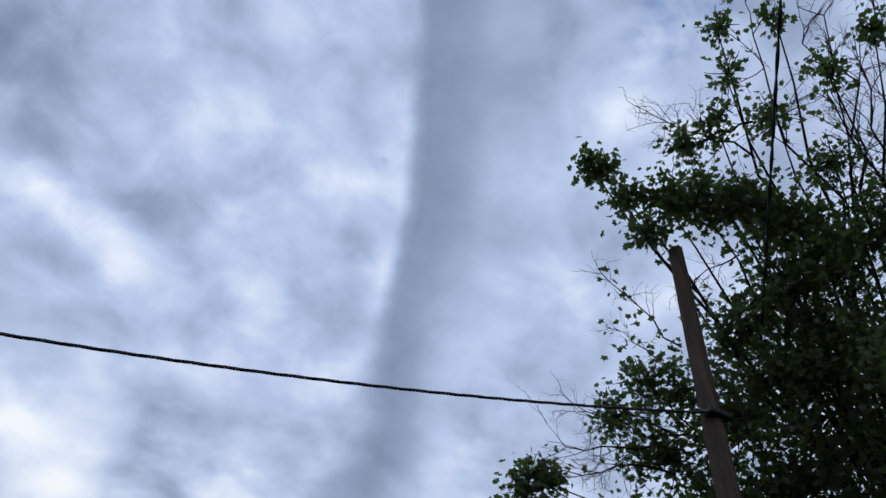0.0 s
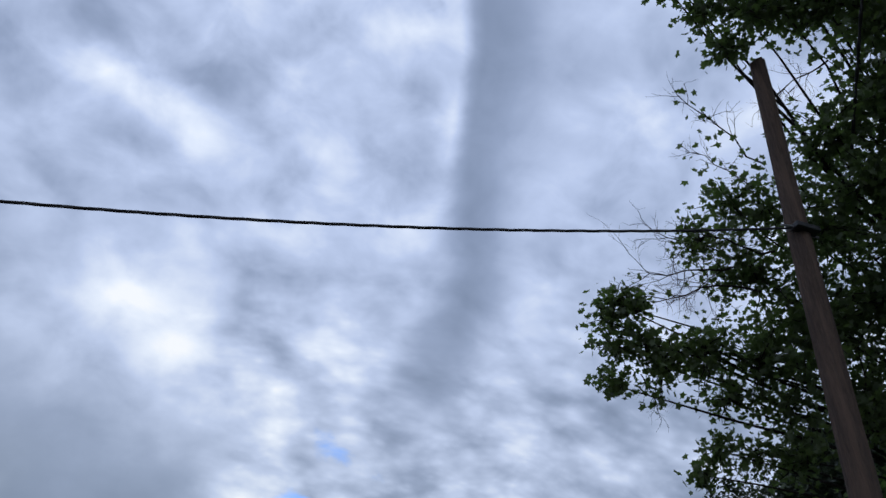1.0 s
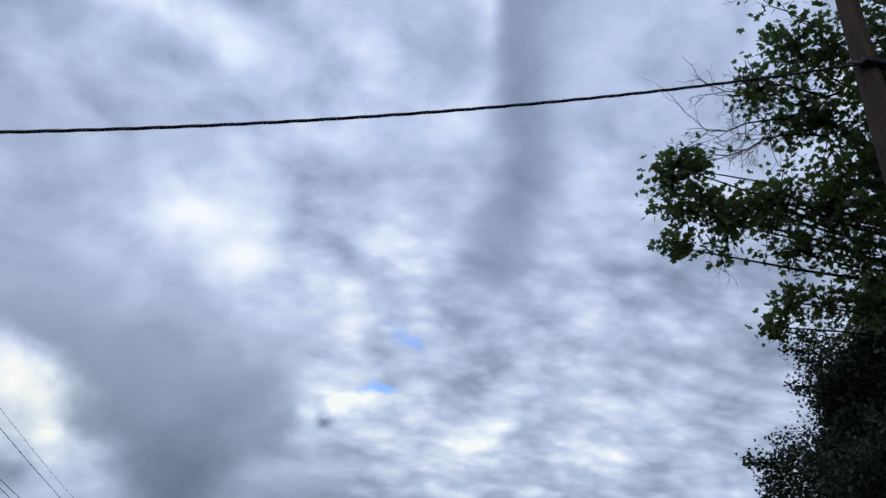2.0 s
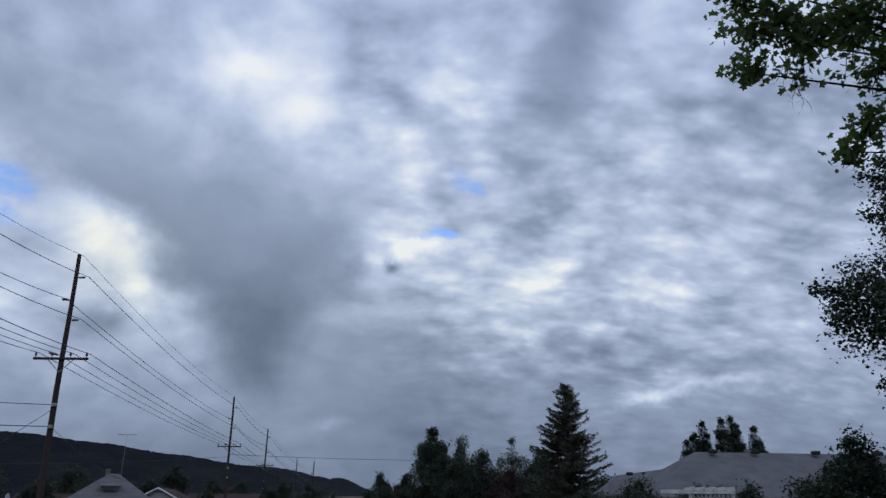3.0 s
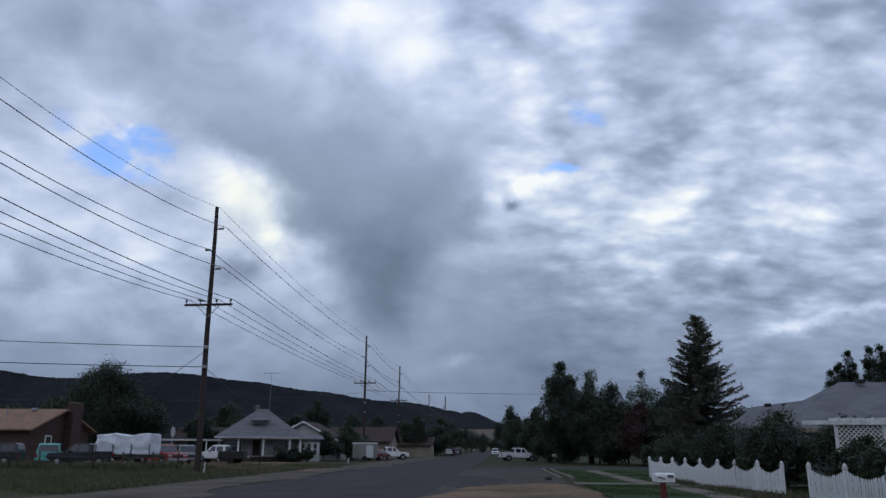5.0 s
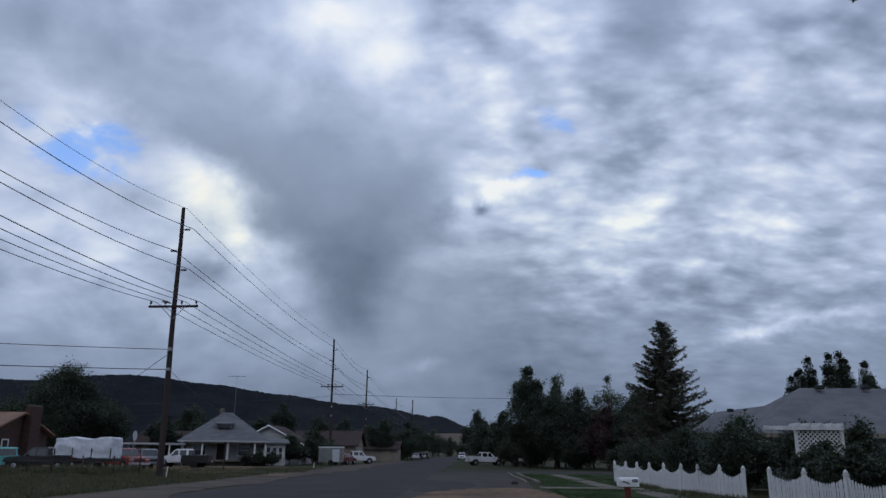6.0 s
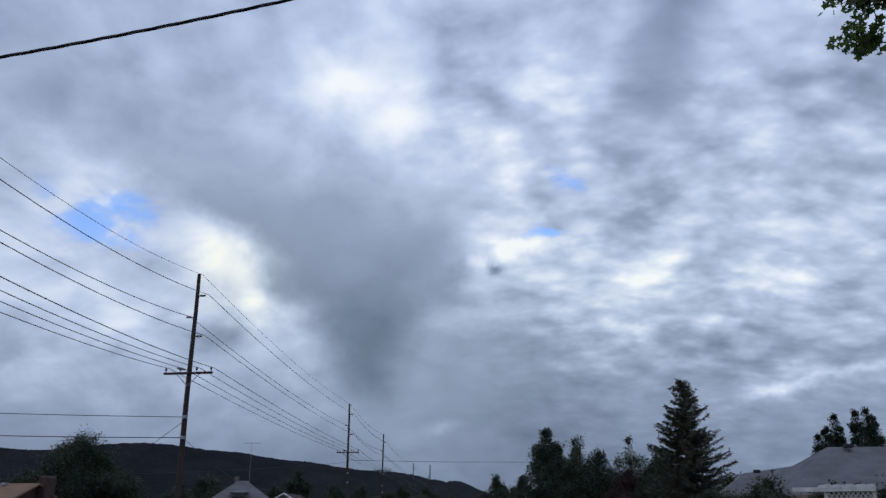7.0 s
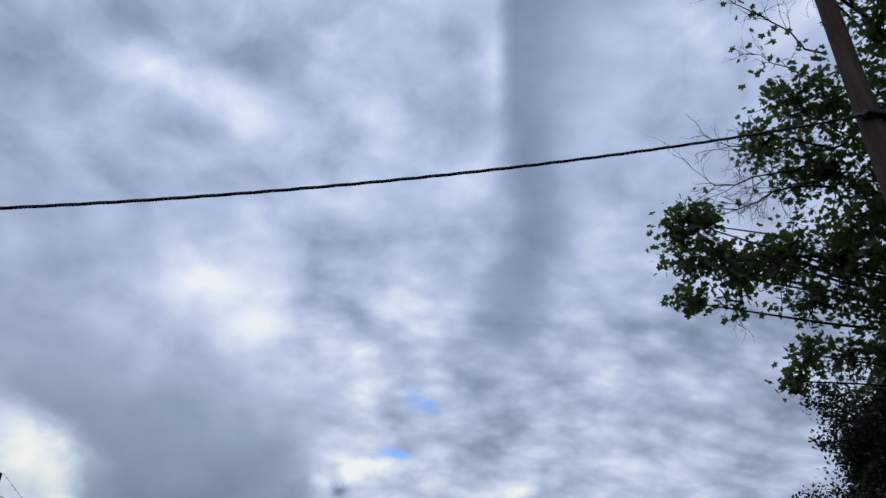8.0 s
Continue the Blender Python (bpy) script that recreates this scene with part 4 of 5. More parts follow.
for i, (x, y, h, r) in enumerate(((-44.0, 92, 7.0, 3.5), (-38.5, 104, 7.0, 3.4), (-38.0, 96, 5.2, 2.6), (-35.3, 88.5, 5.6, 2.0), (-56.0, 92, 7.5, 4.0), (-64.0, 96, 6.5, 4.0), (-33.5, 138, 10.2, 3.0), (-36.5, 135, 7.0, 3.5), (-22.0, 140, 7.2, 3.6),
                                  (-16.5, 150, 7.6, 3.4), (-12.8, 166, 6.2, 2.6), (-14.5, 190, 9.0, 3.6), (-13.5, 215, 8.5, 3.6), (-11.5, 260, 9.0, 4.0), (-20.6, 104, 4.2, 2.8), (-22.4, 97.5, 3.4, 2.0), (-25.0, 128, 7.0, 3.2), (-12.0, 330, 9.0, 5.0), (-28.0, 220, 9.0, 5.0), (-40.0, 170, 8.0, 5.0), (-7.5, 345, 8.0, 4.5), (-1.5, 350, 6.0, 4.0), (-14.5, 176, 6.5, 3.2), (-42.0, 116, 8.0, 4.0), (-52.0, 104, 7.0, 4.5))):
    broadleaf("tree", x, y, h, r, 0.4, "dark leafy tree among the houses", DEEP_LEAF, 0.16, 6500, 16, 100 + i, group="trees among the houses")
for i, (x, y, h, r) in enumerate(((6.5, 104, 4.2, 2.4), (9.0, 99, 4.0, 2.4), (12.3, 97, 6.8, 3.0), (15.8, 97, 7.2, 3.0), (19.5, 92, 6.6, 3.0), (22.5, 88, 5.6, 2.8), (12.0, 87, 3.4, 2.0), (17.5, 79, 3.2, 2.2), (21.5, 68.0, 3.4, 2.2), (18.6, 62.5, 2.6, 2.0), (13.0, 61.0, 2.2, 1.7), (27.0, 92, 5.0, 3.2), (9.4, 118, 6.0, 3.5), (3.0, 140, 6.5, 3.2))):
    broadleaf("tree", x, y, h, r, 0.05, "dense dark undergrowth tree filling the row", DEEP_LEAF, 0.14, 7500, 16, 160 + i, group="row of trees at the corner")
for i, (x, y) in enumerate(((-24.7, 86.2), (-23.6, 87.2), (-22.2, 88.0))):
    broadleaf("shrub", x, y, 1.5, 0.9, 0.05, "low dark shrub against a house wall", DEEP_LEAF, 0.14, 1100, 9, 140 + i, "shrub", group="shrubs by the house")

# ---- houses ----


def slab(name, pts, thick, mat, parent):
    """A roof plane with thickness, from its corners."""
    bm = bmesh.new()
    a = [bm.verts.new(p) for p in pts]
    b = [bm.verts.new((p[0], p[1], p[2] - thick)) for p in pts]
    n = len(pts)
    bm.faces.new(a), bm.faces.new(b[::-1])
    for i in range(n):
        bm.faces.new((a[i], b[i], b[(i + 1) % n], a[(i + 1) % n]))
    bmesh.ops.recalc_face_normals(bm, faces=bm.faces)
    return part(name, bm, mat, parent)


def window(parent, x, y, z, wide, high, turn=0.0, frame_mat=None):
    m = pose(x, y, z, 0, 0, turn)
    bm = bmesh.new()
    for sx in (-1, 1):
        block((0.09, 0.08, high + 0.18), (sx * (wide / 2 + 0.045), -0.02, 0), 0, bm=bm)
    for sz in (-1, 1):
        block((wide, 0.08, 0.09), (0, -0.02, sz * (high / 2 + 0.045)), 0, bm=bm)
    block((wide, 0.05, 0.05), (0, -0.015, 0), 0, bm=bm)
    f = part("window", bm, frame_mat or WHITE_PAINT, parent)
    f.matrix_basis = m
    part("pane", block((wide, 0.03, high), (0, 0.0, 0)), PANE, f)
    part("sill", block((wide + 0.3, 0.16, 0.05), (0, -0.06, -high / 2 - 0.115)), frame_mat or WHITE_PAINT, f)
    return f


def hip_house():
    t = thing("house", pose(-29.0, 92.0, 0, 0, 0, 16), "single-storey house with grey hip roof, dormer and porch", "house")
    part("foundation", block((9.6, 9.6, 0.5), (0, 0.4, 0.25), 0.03), CONCRETE, t)
    part("wall", block((8.6, 7.0, 2.2), (0, 1.4, 1.55), 0.02), SIDING, t)
    e, h, o = 2.75, 6.15, 5.1
    A, B, C, D, R1, R2 = (-o, -o, e), (o, -o, e), (o, o, e), (-o, o, e), (-0.5, 0, h), (0.5, 0, h)
    for q in ((A, B, R2, R1), (B, C, R2), (C, D, R1, R2), (D, A, R1)):
        slab("roof", q, 0.16, GREY_SHINGLE, t)
    part("fascia", block((10.2, 0.05, 0.16), (0, -5.12, 2.68)), SIDING, t)
    part("chimney", block((0.5, 0.5, 1.1), (-0.7, 0.4, 6.1), 0.03), CONCRETE, t)
    d = part("dormer", block((1.6, 1.8, 0.6), (-0.2, -2.4, 4.5), 0.02), GREY_SHINGLE, t)
    part("dormer_roof", block((2.1, 2.3, 0.10), (-0.2, -2.5, 4.86), 0.02, (8, 0, 0)), GREY_SHINGLE, d)
    part("dormer_window", block((1.1, 0.06, 0.40), (-0.2, -3.32, 4.48), 0.01), PANE, d)
    for x in (-4.6, -2.4, 0.4, 3.4, 4.6):
        part("porch_post", block((0.2, 0.2, 2.15), (x, -4.7, 1.6), 0.02), WHITE_PAINT, t)
    part("porch_floor", block((9.8, 3.0, 0.18), (0, -3.6, 0.56), 0.02), CONCRETE, t)
    part("porch_beam", block((9.8, 0.18, 0.24), (0, -4.7, 2.55), 0.02), TAN_WALL, t)
    for x in (-2.9, 2.2):
        window(t, x, -2.13, 1.75, 1.4, 1.15)
    dr = part("door", block((0.95, 0.07, 2.0), (-0.4, -2.14, 1.5), 0.01), DARK_WOOD, t)
    part("handle", rod((-0.05, -2.2, 1.5), (-0.05, -2.24, 1.5), 0.03), CHROME, dr)
    part("wing_wall", block((2.6, 4.0, 2.5), (5.65, -1.2, 1.25), 0.02), SIDING, t)
    slab("wing_roof", ((4.2, -3.7, 2.65), (7.4, -3.7, 2.65), (7.4, 1.2, 3.1), (4.2, 1.2, 3.1)), 0.14, GREY_SHINGLE, t)
    for x in (5.0, 5.7, 6.4):
        window(t, x, -3.23, 1.45, 0.42, 1.3)
    return t


def gable_house(name, x, y, wide, deep, eave, ridge, turn, label, wall_mat, roof_mat, trim=None):
    """A house with its ridge along its own y; gables face front and back."""
    t = thing(name, pose(x, y, 0, 0, 0, turn), label, "house")
    prof = [(-wide / 2, 0), (wide / 2, 0), (wide / 2, eave), (0, ridge - 0.15), (-wide / 2, eave)]
    part("wall", prism(prof, deep, axis="x"), wall_mat, t)
    k = (ridge - eave) / (wide / 2)
    o, od = 0.55, 0.5
    for s in (-1, 1):
        slab("roof", ((0, -deep / 2 - od, ridge), (s * (wide / 2 + o), -deep / 2 - od, eave - o * k + 0.12), (s * (wide / 2 + o), deep / 2 + od, eave - o * k + 0.12), (0, deep / 2 + od, ridge)), 0.15, roof_mat, t)
        if trim:
            part("bargeboard", rod((0, -deep / 2 - od - 0.03, ridge - 0.1), (s * (wide / 2 + o), -deep / 2 - od - 0.03, eave - o * k + 0.02), 0.11, None, 4), trim, t)
    return t


hip_house()
g = gable_house("house", -26.0, 104.5, 8.4, 8.0, 2.7, 5.0, 0, "pale gabled house with white bargeboards", SIDING, DARK_SHINGLE, WHITE_PAINT)
window(g, 0.8, -4.02, 2.2, 0.9, 0.9)
b = gable_house("house", -50.0, 69.2, 9.6, 18.0, 3.1, 4.95, 90, "brick ranch house with brown shingle roof and chimney", BRICK, BROWN_SHINGLE)
part("chimney", block((1.7, 0.75, 5.5), (1.2, -9.42, 2.75), 0.04), BRICK, b)
part("chimney_cap", block((1.5, 0.6, 0.12), (1.2, -9.42, 5.56), 0.02), CONCRETE, b)
part("vent_pipe", rod((-2.3, -5.0, 3.6), (-2.3, -5.0, 5.0), 0.05), STEEL, b)
part("roof_vent", block((0.5, 0.4, 0.25), (-0.6, -6.5, 4.85), 0.03), STEEL, b)
window(b, -2.0, -9.03, 1.7, 0.8, 1.4)
g = gable_house("house", -22.5, 126.0, 9.0, 10.0, 2.8, 5.0, 90, "low dark-roofed house behind parked vehicles", TAN_WALL, DARK_SHINGLE, None)
window(g, 0, -5.02, 1.6, 1.2, 1.1)
gable_house("house", -17.3, 152.0, 7.0, 8.0, 2.4, 3.8, 90, "small tan house partly hidden by trees", TAN_WALL, DARK_SHINGLE)
gable_house("shed", -36.6, 95.0, 5.0, 7.0, 2.6, 4.0, 90, "dark shed with a white gable corner", TAN_WALL, DARK_SHINGLE, WHITE_PAINT)
gable_house("house", -31.0, 160.0, 8.0, 12.0, 2.8, 5.2, 90, "distant tan house below the hills", TAN_WALL, BROWN_SHINGLE)
# carport beside the hip-roofed house
cp = thing("carport", pose(-35.0, 84.0, 0), "low flat-roofed white carport on posts", "carport")
part("roof", block((6.6, 4.5, 0.2), (0, 0, 2.32), 0.02), SIDING, cp)
for x in (-3.1, 3.1):
    for y in (-2.0, 2.0):
        part("post", block((0.12, 0.12, 2.22), (x, y, 1.11), 0.01), WHITE_PAINT, cp)


def right_house():
    t = thing("house", pose(0, 0, 0), "wide low house with a large grey hip roof", "house")
    part("wall", block((19.0, 8.0, 2.7), (28.2, 44.5, 1.35), 0.02), SIDING, t)
    e, h = 2.75, 5.45
    x0, x1, y0, y1, ym = 15.0, 38.3, 39.6, 49.4, 44.5
    A, B, C, D, P, Q = (x0, y0, e), (x1, y0, e), (x1, y1, e), (x0, y1, e), (19.3, ym, h), (33.8, ym, h)
    for q in ((A, B, Q, P), (B, C, Q), (C, D, P, Q), (D, A, P)):
        slab("roof", q, 0.18, GREY_SHINGLE, t)
    slab("wing_roof", ((16.2, 49.8, 4.35), (18.3, 47.0, 4.6), (18.6, 53.0, 3.0), (15.0, 53.5, 2.8)), 0.16, GREY_SHINGLE, t)
    slab("wing_roof", ((15.2, 46.0, 2.9), (18.3, 47.0, 4.6), (16.2, 49.8, 4.35), (14.2, 50.5, 2.9)), 0.16, GREY_SHINGLE, t)
    part("fascia", block((23.3, 0.05, 0.22), (26.65, 39.57, 2.66)), TAN_WALL, t)
    for x in (20.2, 22.8, 26.6, 30.6):
        part("roof_vent", block((0.42, 0.4, 0.22), (x, 44.0, 5.45), 0.04), BLACK, t)
    for x in (16.4, 17.4):
        part("roof_vent", block((0.35, 0.35, 0.2), (x, 48.0, 4.35), 0.04), BLACK, t)
    for x in (21.0, 25.0, 30.0):
        window(t, x, 40.47, 1.6, 1.4, 1.1)
    return t


right_house()
an = thing("antenna", pose(-29.3, 95.5, 0), "thin television antenna on a tall mast", "antenna")
part("mast", rod((0, 0, 0), (0, 0, 10.9), 0.026, 0.016, 6), STEEL, an)
part("boom", rod((-1.1, 0, 10.85), (1.1, 0, 10.85), 0.022, None, 6), STEEL, an)
for k in range(6):
    part("element", rod((-1.0 + k * 0.4, -0.5, 10.85), (-1.0 + k * 0.4, 0.5, 10.85), 0.015, None, 5), STEEL, an)

# ---- vehicles ----


def wheel(parent, x, y, r=0.37, wide=0.24):
    bm = bmesh.new()
    rod((x - wide / 2, y, r), (x + wide / 2, y, r), r, None, 20, bm)
    bmesh.ops.bevel(bm, geom=[e for e in bm.edges if len(e.link_faces) == 2 and e.calc_face_angle(0) > 1], offset=0.03, segments=2, affect="EDGES")
    wl = part("wheel", bm, RUBBER, parent)
    s = 1 if x > 0 else -1
    part("rim", rod((x + s * (wide / 2 - 0.03), y, r), (x + s * (wide / 2 + 0.012), y, r), r * 0.62, r * 0.55, 14), CHROME, wl)


def vehicle(name, label, category, body_mat, style, m, group="parked vehicles"):
    """A car or pickup; its nose points along its own +y."""
    t = thing(name, m, label, category, group)
    if style == "pickup":
        L, W, H = 5.3, 1.9, 1.78
        low = [(-2.65, 0.48), (2.62, 0.42), (2.66, 0.75), (2.55, 1.0), (1.15, 1.12), (-2.65, 1.08)]
        cab = [(1.25, 1.05), (0.62, 1.70), (0.40, 1.77), (-0.55, 1.77), (-0.72, 1.70), (-0.82, 1.05)]
        axles = (1.72, -1.62)
        bays = ((0.22, 0.66), (-0.58, 0.10))
    elif style == "suv":
        L, W, H = 4.7, 1.85, 1.75
        low = [(-2.3, 0.42), (2.32, 0.40), (2.36, 0.72), (2.2, 0.98), (1.05, 1.08), (-2.32, 1.05)]
        cab = [(1.15, 1.02), (0.45, 1.66), (0.2, 1.75), (-1.9, 1.75), (-2.1, 1.66), (-2.28, 1.02)]
        axles = (1.48, -1.38)
        bays = ((-0.02, 0.55), (-0.95, -0.12), (-1.9, -1.05))
    else:
        L, W, H = 4.6, 1.78, 1.42
        low = [(-2.25, 0.38), (2.25, 0.36), (2.28, 0.62), (2.1, 0.78), (0.95, 0.92), (-1.4, 0.95), (-2.25, 0.90)]
        cab = [(1.05, 0.90), (0.35, 1.36), (0.15, 1.42), (-0.95, 1.42), (-1.15, 1.36), (-1.75, 0.92)]
        axles = (1.4, -1.35)
        bays = ((-0.2, 0.35), (-1.0, -0.3))
    bm = prism(low, W, None, lambda z: 0.03 if z > 0.9 else (0.05 if z < 0.5 else 0))
    bmesh.ops.bevel(bm, geom=list(bm.edges), offset=0.04, segments=2, affect="EDGES")
    body = part("body", bm, body_mat, t)
    base, top = cab[0][1], max(z for _, z in cab)
    tuck = lambda z: 0.06 + 0.14 * max(0.0, z - base) / (top - base)
    bm = prism(cab, W, None, tuck)
    bmesh.ops.bevel(bm, geom=list(bm.edges), offset=0.03, segments=2, affect="EDGES")
    cabin = part("cab", bm, body_mat, t)
    zl, zh = base + 0.1, top - 0.14
    for s in (-1, 1):
        for y0, y1 in bays:
            xl, xh = W / 2 - tuck(zl) + 0.008, W / 2 - tuck(zh) + 0.008
            q = bmesh.new()
            d = (zh - zl) * (0.5 if y1 == bays[0][1] else 0.0)
            vs = [q.verts.new(p) for p in ((s * xl, y0, zl), (s * xl, y1 + d * 0.55, zl), (s * xh, y1 - d * 0.2, zh), (s * xh, y0, zh))]
            q.faces.new(vs)
            vs2 = [q.verts.new((v.co.x - s * 0.03, v.co.y, v.co.z)) for v in vs]
            q.faces.new(vs2[::-1])
            for i in range(4):
                q.faces.new((vs[i], vs2[i], vs2[(i + 1) % 4], vs[(i + 1) % 4]))
            bmesh.ops.recalc_face_normals(q, faces=q.faces)
            part("side_window", q, PANE, cabin)
        part("mirror", block((0.18, 0.1, 0.16), (s * (W / 2 + 0.06), bays[0][1] + 0.12, base + 0.12), 0.02), BLACK, cabin)
        part("headlight", block((0.34, 0.08, 0.18), (s * (W / 2 - 0.25), low[2][0] - 0.07, low[2][1] + 0.06), 0.02), LAMP_GLASS, body)
        part("tail_light", block((0.14, 0.06, 0.34), (s * (W / 2 - 0.11), low[0][0] - 0.012, low[0][1] + 0.42), 0.02), TAIL_RED, body)
        for y in axles:
            q = rod((s * (W / 2 - 0.22), y, 0.40), (s * (W / 2 + 0.012), y, 0.40), 0.44, None, 20)
            part("wheel_arch", q, BLACK, body)
            wheel(t, s * (W / 2 - 0.10), y)

    def screen(i, j, lbl):
        (y0, z0), (y1, z1) = cab[i], cab[j]
        n = Vector((0, z1 - z0, y0 - y1)).normalized() * (1 if y0 > 0 else -1)
        n = n if (n.y > 0) == (y0 > 0) else -n
        q = bmesh.new()
        w0, w1 = W / 2 - tuck(z0) - 0.1, W / 2 - tuck(z1) - 0.1
        a, b_ = Vector((0, y0, z0)).lerp(Vector((0, y1, z1)), 0.14), Vector((0, y0, z0)).lerp(Vector((0, y1, z1)), 0.93)
        vs = [q.verts.new(Vector((x, p.y, p.z)) + n * 0.012) for x, p in ((-w0, a), (w0, a), (w1, b_), (-w1, b_))]
        vs2 = [q.verts.new(v.co - n * 0.03) for v in vs]
        q.faces.new(vs), q.faces.new(vs2[::-1])
        for k in range(4):
            q.faces.new((vs[k], vs2[k], vs2[(k + 1) % 4], vs[(k + 1) % 4]))
        bmesh.ops.recalc_face_normals(q, faces=q.faces)
        part(lbl, q, PANE, cabin)

    screen(0, 1, "windscreen"), screen(5, 4, "rear_window")
    part("bumper", block((W * 0.98, 0.14, 0.2), (0, low[1][0] + 0.05, 0.5), 0.03), CHROME if style == "pickup" else body_mat, body)
    part("bumper", block((W * 0.98, 0.14, 0.2), (0, low[0][0] - 0.05, 0.52), 0.03), CHROME if style == "pickup" else body_mat, body)
    part("grille", block((W * 0.5, 0.06, 0.22), (0, low[2][0] - 0.03, low[2][1] + 0.02), 0.01), BLACK, body)
    if style == "pickup":
        part("bed_liner", block((W - 0.3, 1.65, 0.06), (0, -1.75, 1.10), 0.01), BLACK, body)
        for s in (-1, 1):
            part("bed_rail", block((0.09, 1.75, 0.1), (s * (W / 2 - 0.09), -1.75, 1.13), 0.02), body_mat, body)
    return t


vehicle("dark_car", "black saloon car parked by the brick house", "car", paint("black_paint", (0.018, 0.018, 0.02)), "suv", pose(-39.6, 57.6, 0.03, 0, 0, 104))
teal = vehicle("teal_car", "faded teal compact car parked nose out", "car", paint("teal_paint", (0.10, 0.36, 0.33)), "suv", pose(-36.6, 60.6, 0.03, 0, 0, 28))
black_truck = vehicle("flatbed_truck", "black pickup truck carrying a tarpaulin load", "pickup truck", paint("black_truck_paint", (0.016, 0.016, 0.018)), "pickup", pose(-33.0, 59.5, 0.03, 0, 0, 92))
tt = bmesh.new()
bmesh.ops.create_cube(tt, size=1, matrix=Matrix.Translation((-29.7, 59.8, 1.75)) @ Matrix.Diagonal((4.4, 1.95, 1.5, 1)))
bmesh.ops.subdivide_edges(tt, edges=list(tt.edges), cuts=14, use_grid_fill=True)
for v in tt.verts:
    n = noise.noise_vector(v.co * 1.3) * 0.14 + noise.noise_vector(v.co * 4.0) * 0.05
    v.co += Vector((n.x, n.y, n.z * 0.8))
    if v.co.z > 2.4:
        v.co.z += 0.08 * math.sin(v.co.x * 2.2)
part_ob = part("tarpaulin_load", tt, TARP, None, smooth=True)
tagged(part_ob, "bulky load wrapped in a wrinkled white tarpaulin", "load")
tr = thing("flatbed_trailer", pose(-29.6, 59.8, 0), "low dark flatbed trailer under the load", "trailer")
part("deck", block((4.9, 2.0, 0.22), (0, 0, 0.86), 0.02), BLACK, tr)
for x in (-0.6, 0.35):
    for y in (-1.0, 1.0):
        q = rod((x, y - 0.1, 0.33), (x, y + 0.1, 0.33), 0.33, None, 18)
        wl = part("wheel", q, RUBBER, tr)
        part("rim", rod((x, y + (0.085 if y > 0 else -0.115), 0.33), (x, y + (0.115 if y > 0 else -0.085), 0.33), 0.18, None, 12), STEEL, wl)
for x in (-2.2, -0.8, 0.7, 2.2):
    part("stake", block((0.07, 0.05, 0.9), (x, -1.03, 1.3), 0.01), BLACK, tr)
part("drawbar", rod((-2.4, 0, 0.7), (-3.4, 0, 0.6), 0.06, None, 6), BLACK, tr)
vehicle("red_pickup", "red pickup truck with chrome bumper", "pickup truck", paint("red_paint", (0.26, 0.035, 0.03)), "pickup", pose(-29.2, 65.2, 0.03, 0, 0, -128))
vehicle("silver_suv", "silver sport utility car parked in the yard", "car", paint("silver_paint", (0.15, 0.155, 0.165)), "suv", pose(-29.6, 71.0, 0.03, 0, 0, -140))
vehicle("white_pickup", "white pickup truck with a dark bed", "pickup truck", paint("white_truck_paint", (0.72, 0.72, 0.73)), "pickup", pose(-28.6, 77.5, 0.03, 0, 0, 88))
# added stand-in: a black wheeled block that hides the white pickup's rear half
bx = thing("dark_bed_cover", pose(-26.6, 75.6, 0, 0, 0, 6), "dark wheeled block added to cover the white pickup's bed", "trailer")
part("bed", block((2.6, 1.7, 0.75), (0, 0, 0.85), 0.04), BLACK, bx)
for y in (-0.9, 0.9):
    part("wheel", rod((0, y - 0.1, 0.33), (0, y + 0.1, 0.33), 0.33, None, 16), RUBBER, bx)
ct = thing("cargo_trailer", pose(-17.2, 98.0, 0, 0, 0, 8), "grey box trailer with a white roof", "trailer")
part("box", block((3.1, 2.0, 1.75), (0, 0, 1.25), 0.05), material("dull_grey_panel", (0.22, 0.22, 0.21), (0.15, 0.15, 0.145), 1.5, 0.6, 0.2, 0, 14), ct)
part("roof", block((3.25, 2.1, 0.14), (0, 0, 2.2), 0.05), WHITE_PAINT, ct)
for y in (-1.0, 1.0):
    part("wheel", rod((0, y - 0.1, 0.34), (0, y + 0.1, 0.34), 0.34, None, 16), RUBBER, ct)
part("door", block((0.9, 0.04, 1.5), (0.6, -1.01, 1.2), 0.01), SIGN_BACK, ct)
part("hitch", rod((-1.5, 0, 0.5), (-2.5, 0, 0.45), 0.05, None, 6), BLACK, ct)
part("jack_stand", rod((-1.5, 0.7, 0.0), (-1.5, 0.7, 0.5), 0.05, None, 6), STEEL, ct)
vehicle("white_truck", "white pickup truck parked behind a red car", "pickup truck", paint("far_white_paint", (0.70, 0.70, 0.70)), "pickup", pose(-15.9, 111.5, 0.03, 0, 0, -70))
vehicle("red_car", "dark red saloon car at the kerbside", "car", paint("dark_red_paint", (0.16, 0.025, 0.025)), "car", pose(-16.5, 104.6, 0.03, 0, 0, -12))
vehicle("silver_pickup", "silver white pickup truck parked at the street corner", "pickup truck", paint("pearl_paint", (0.58, 0.58, 0.60)), "pickup", pose(2.6, 109.0, 0.03, 0, 0, -76))
FAR = [paint("far_grey", (0.25, 0.25, 0.27)), paint("far_dark", (0.03, 0.03, 0.035)), paint("far_pale", (0.6, 0.6, 0.6))]
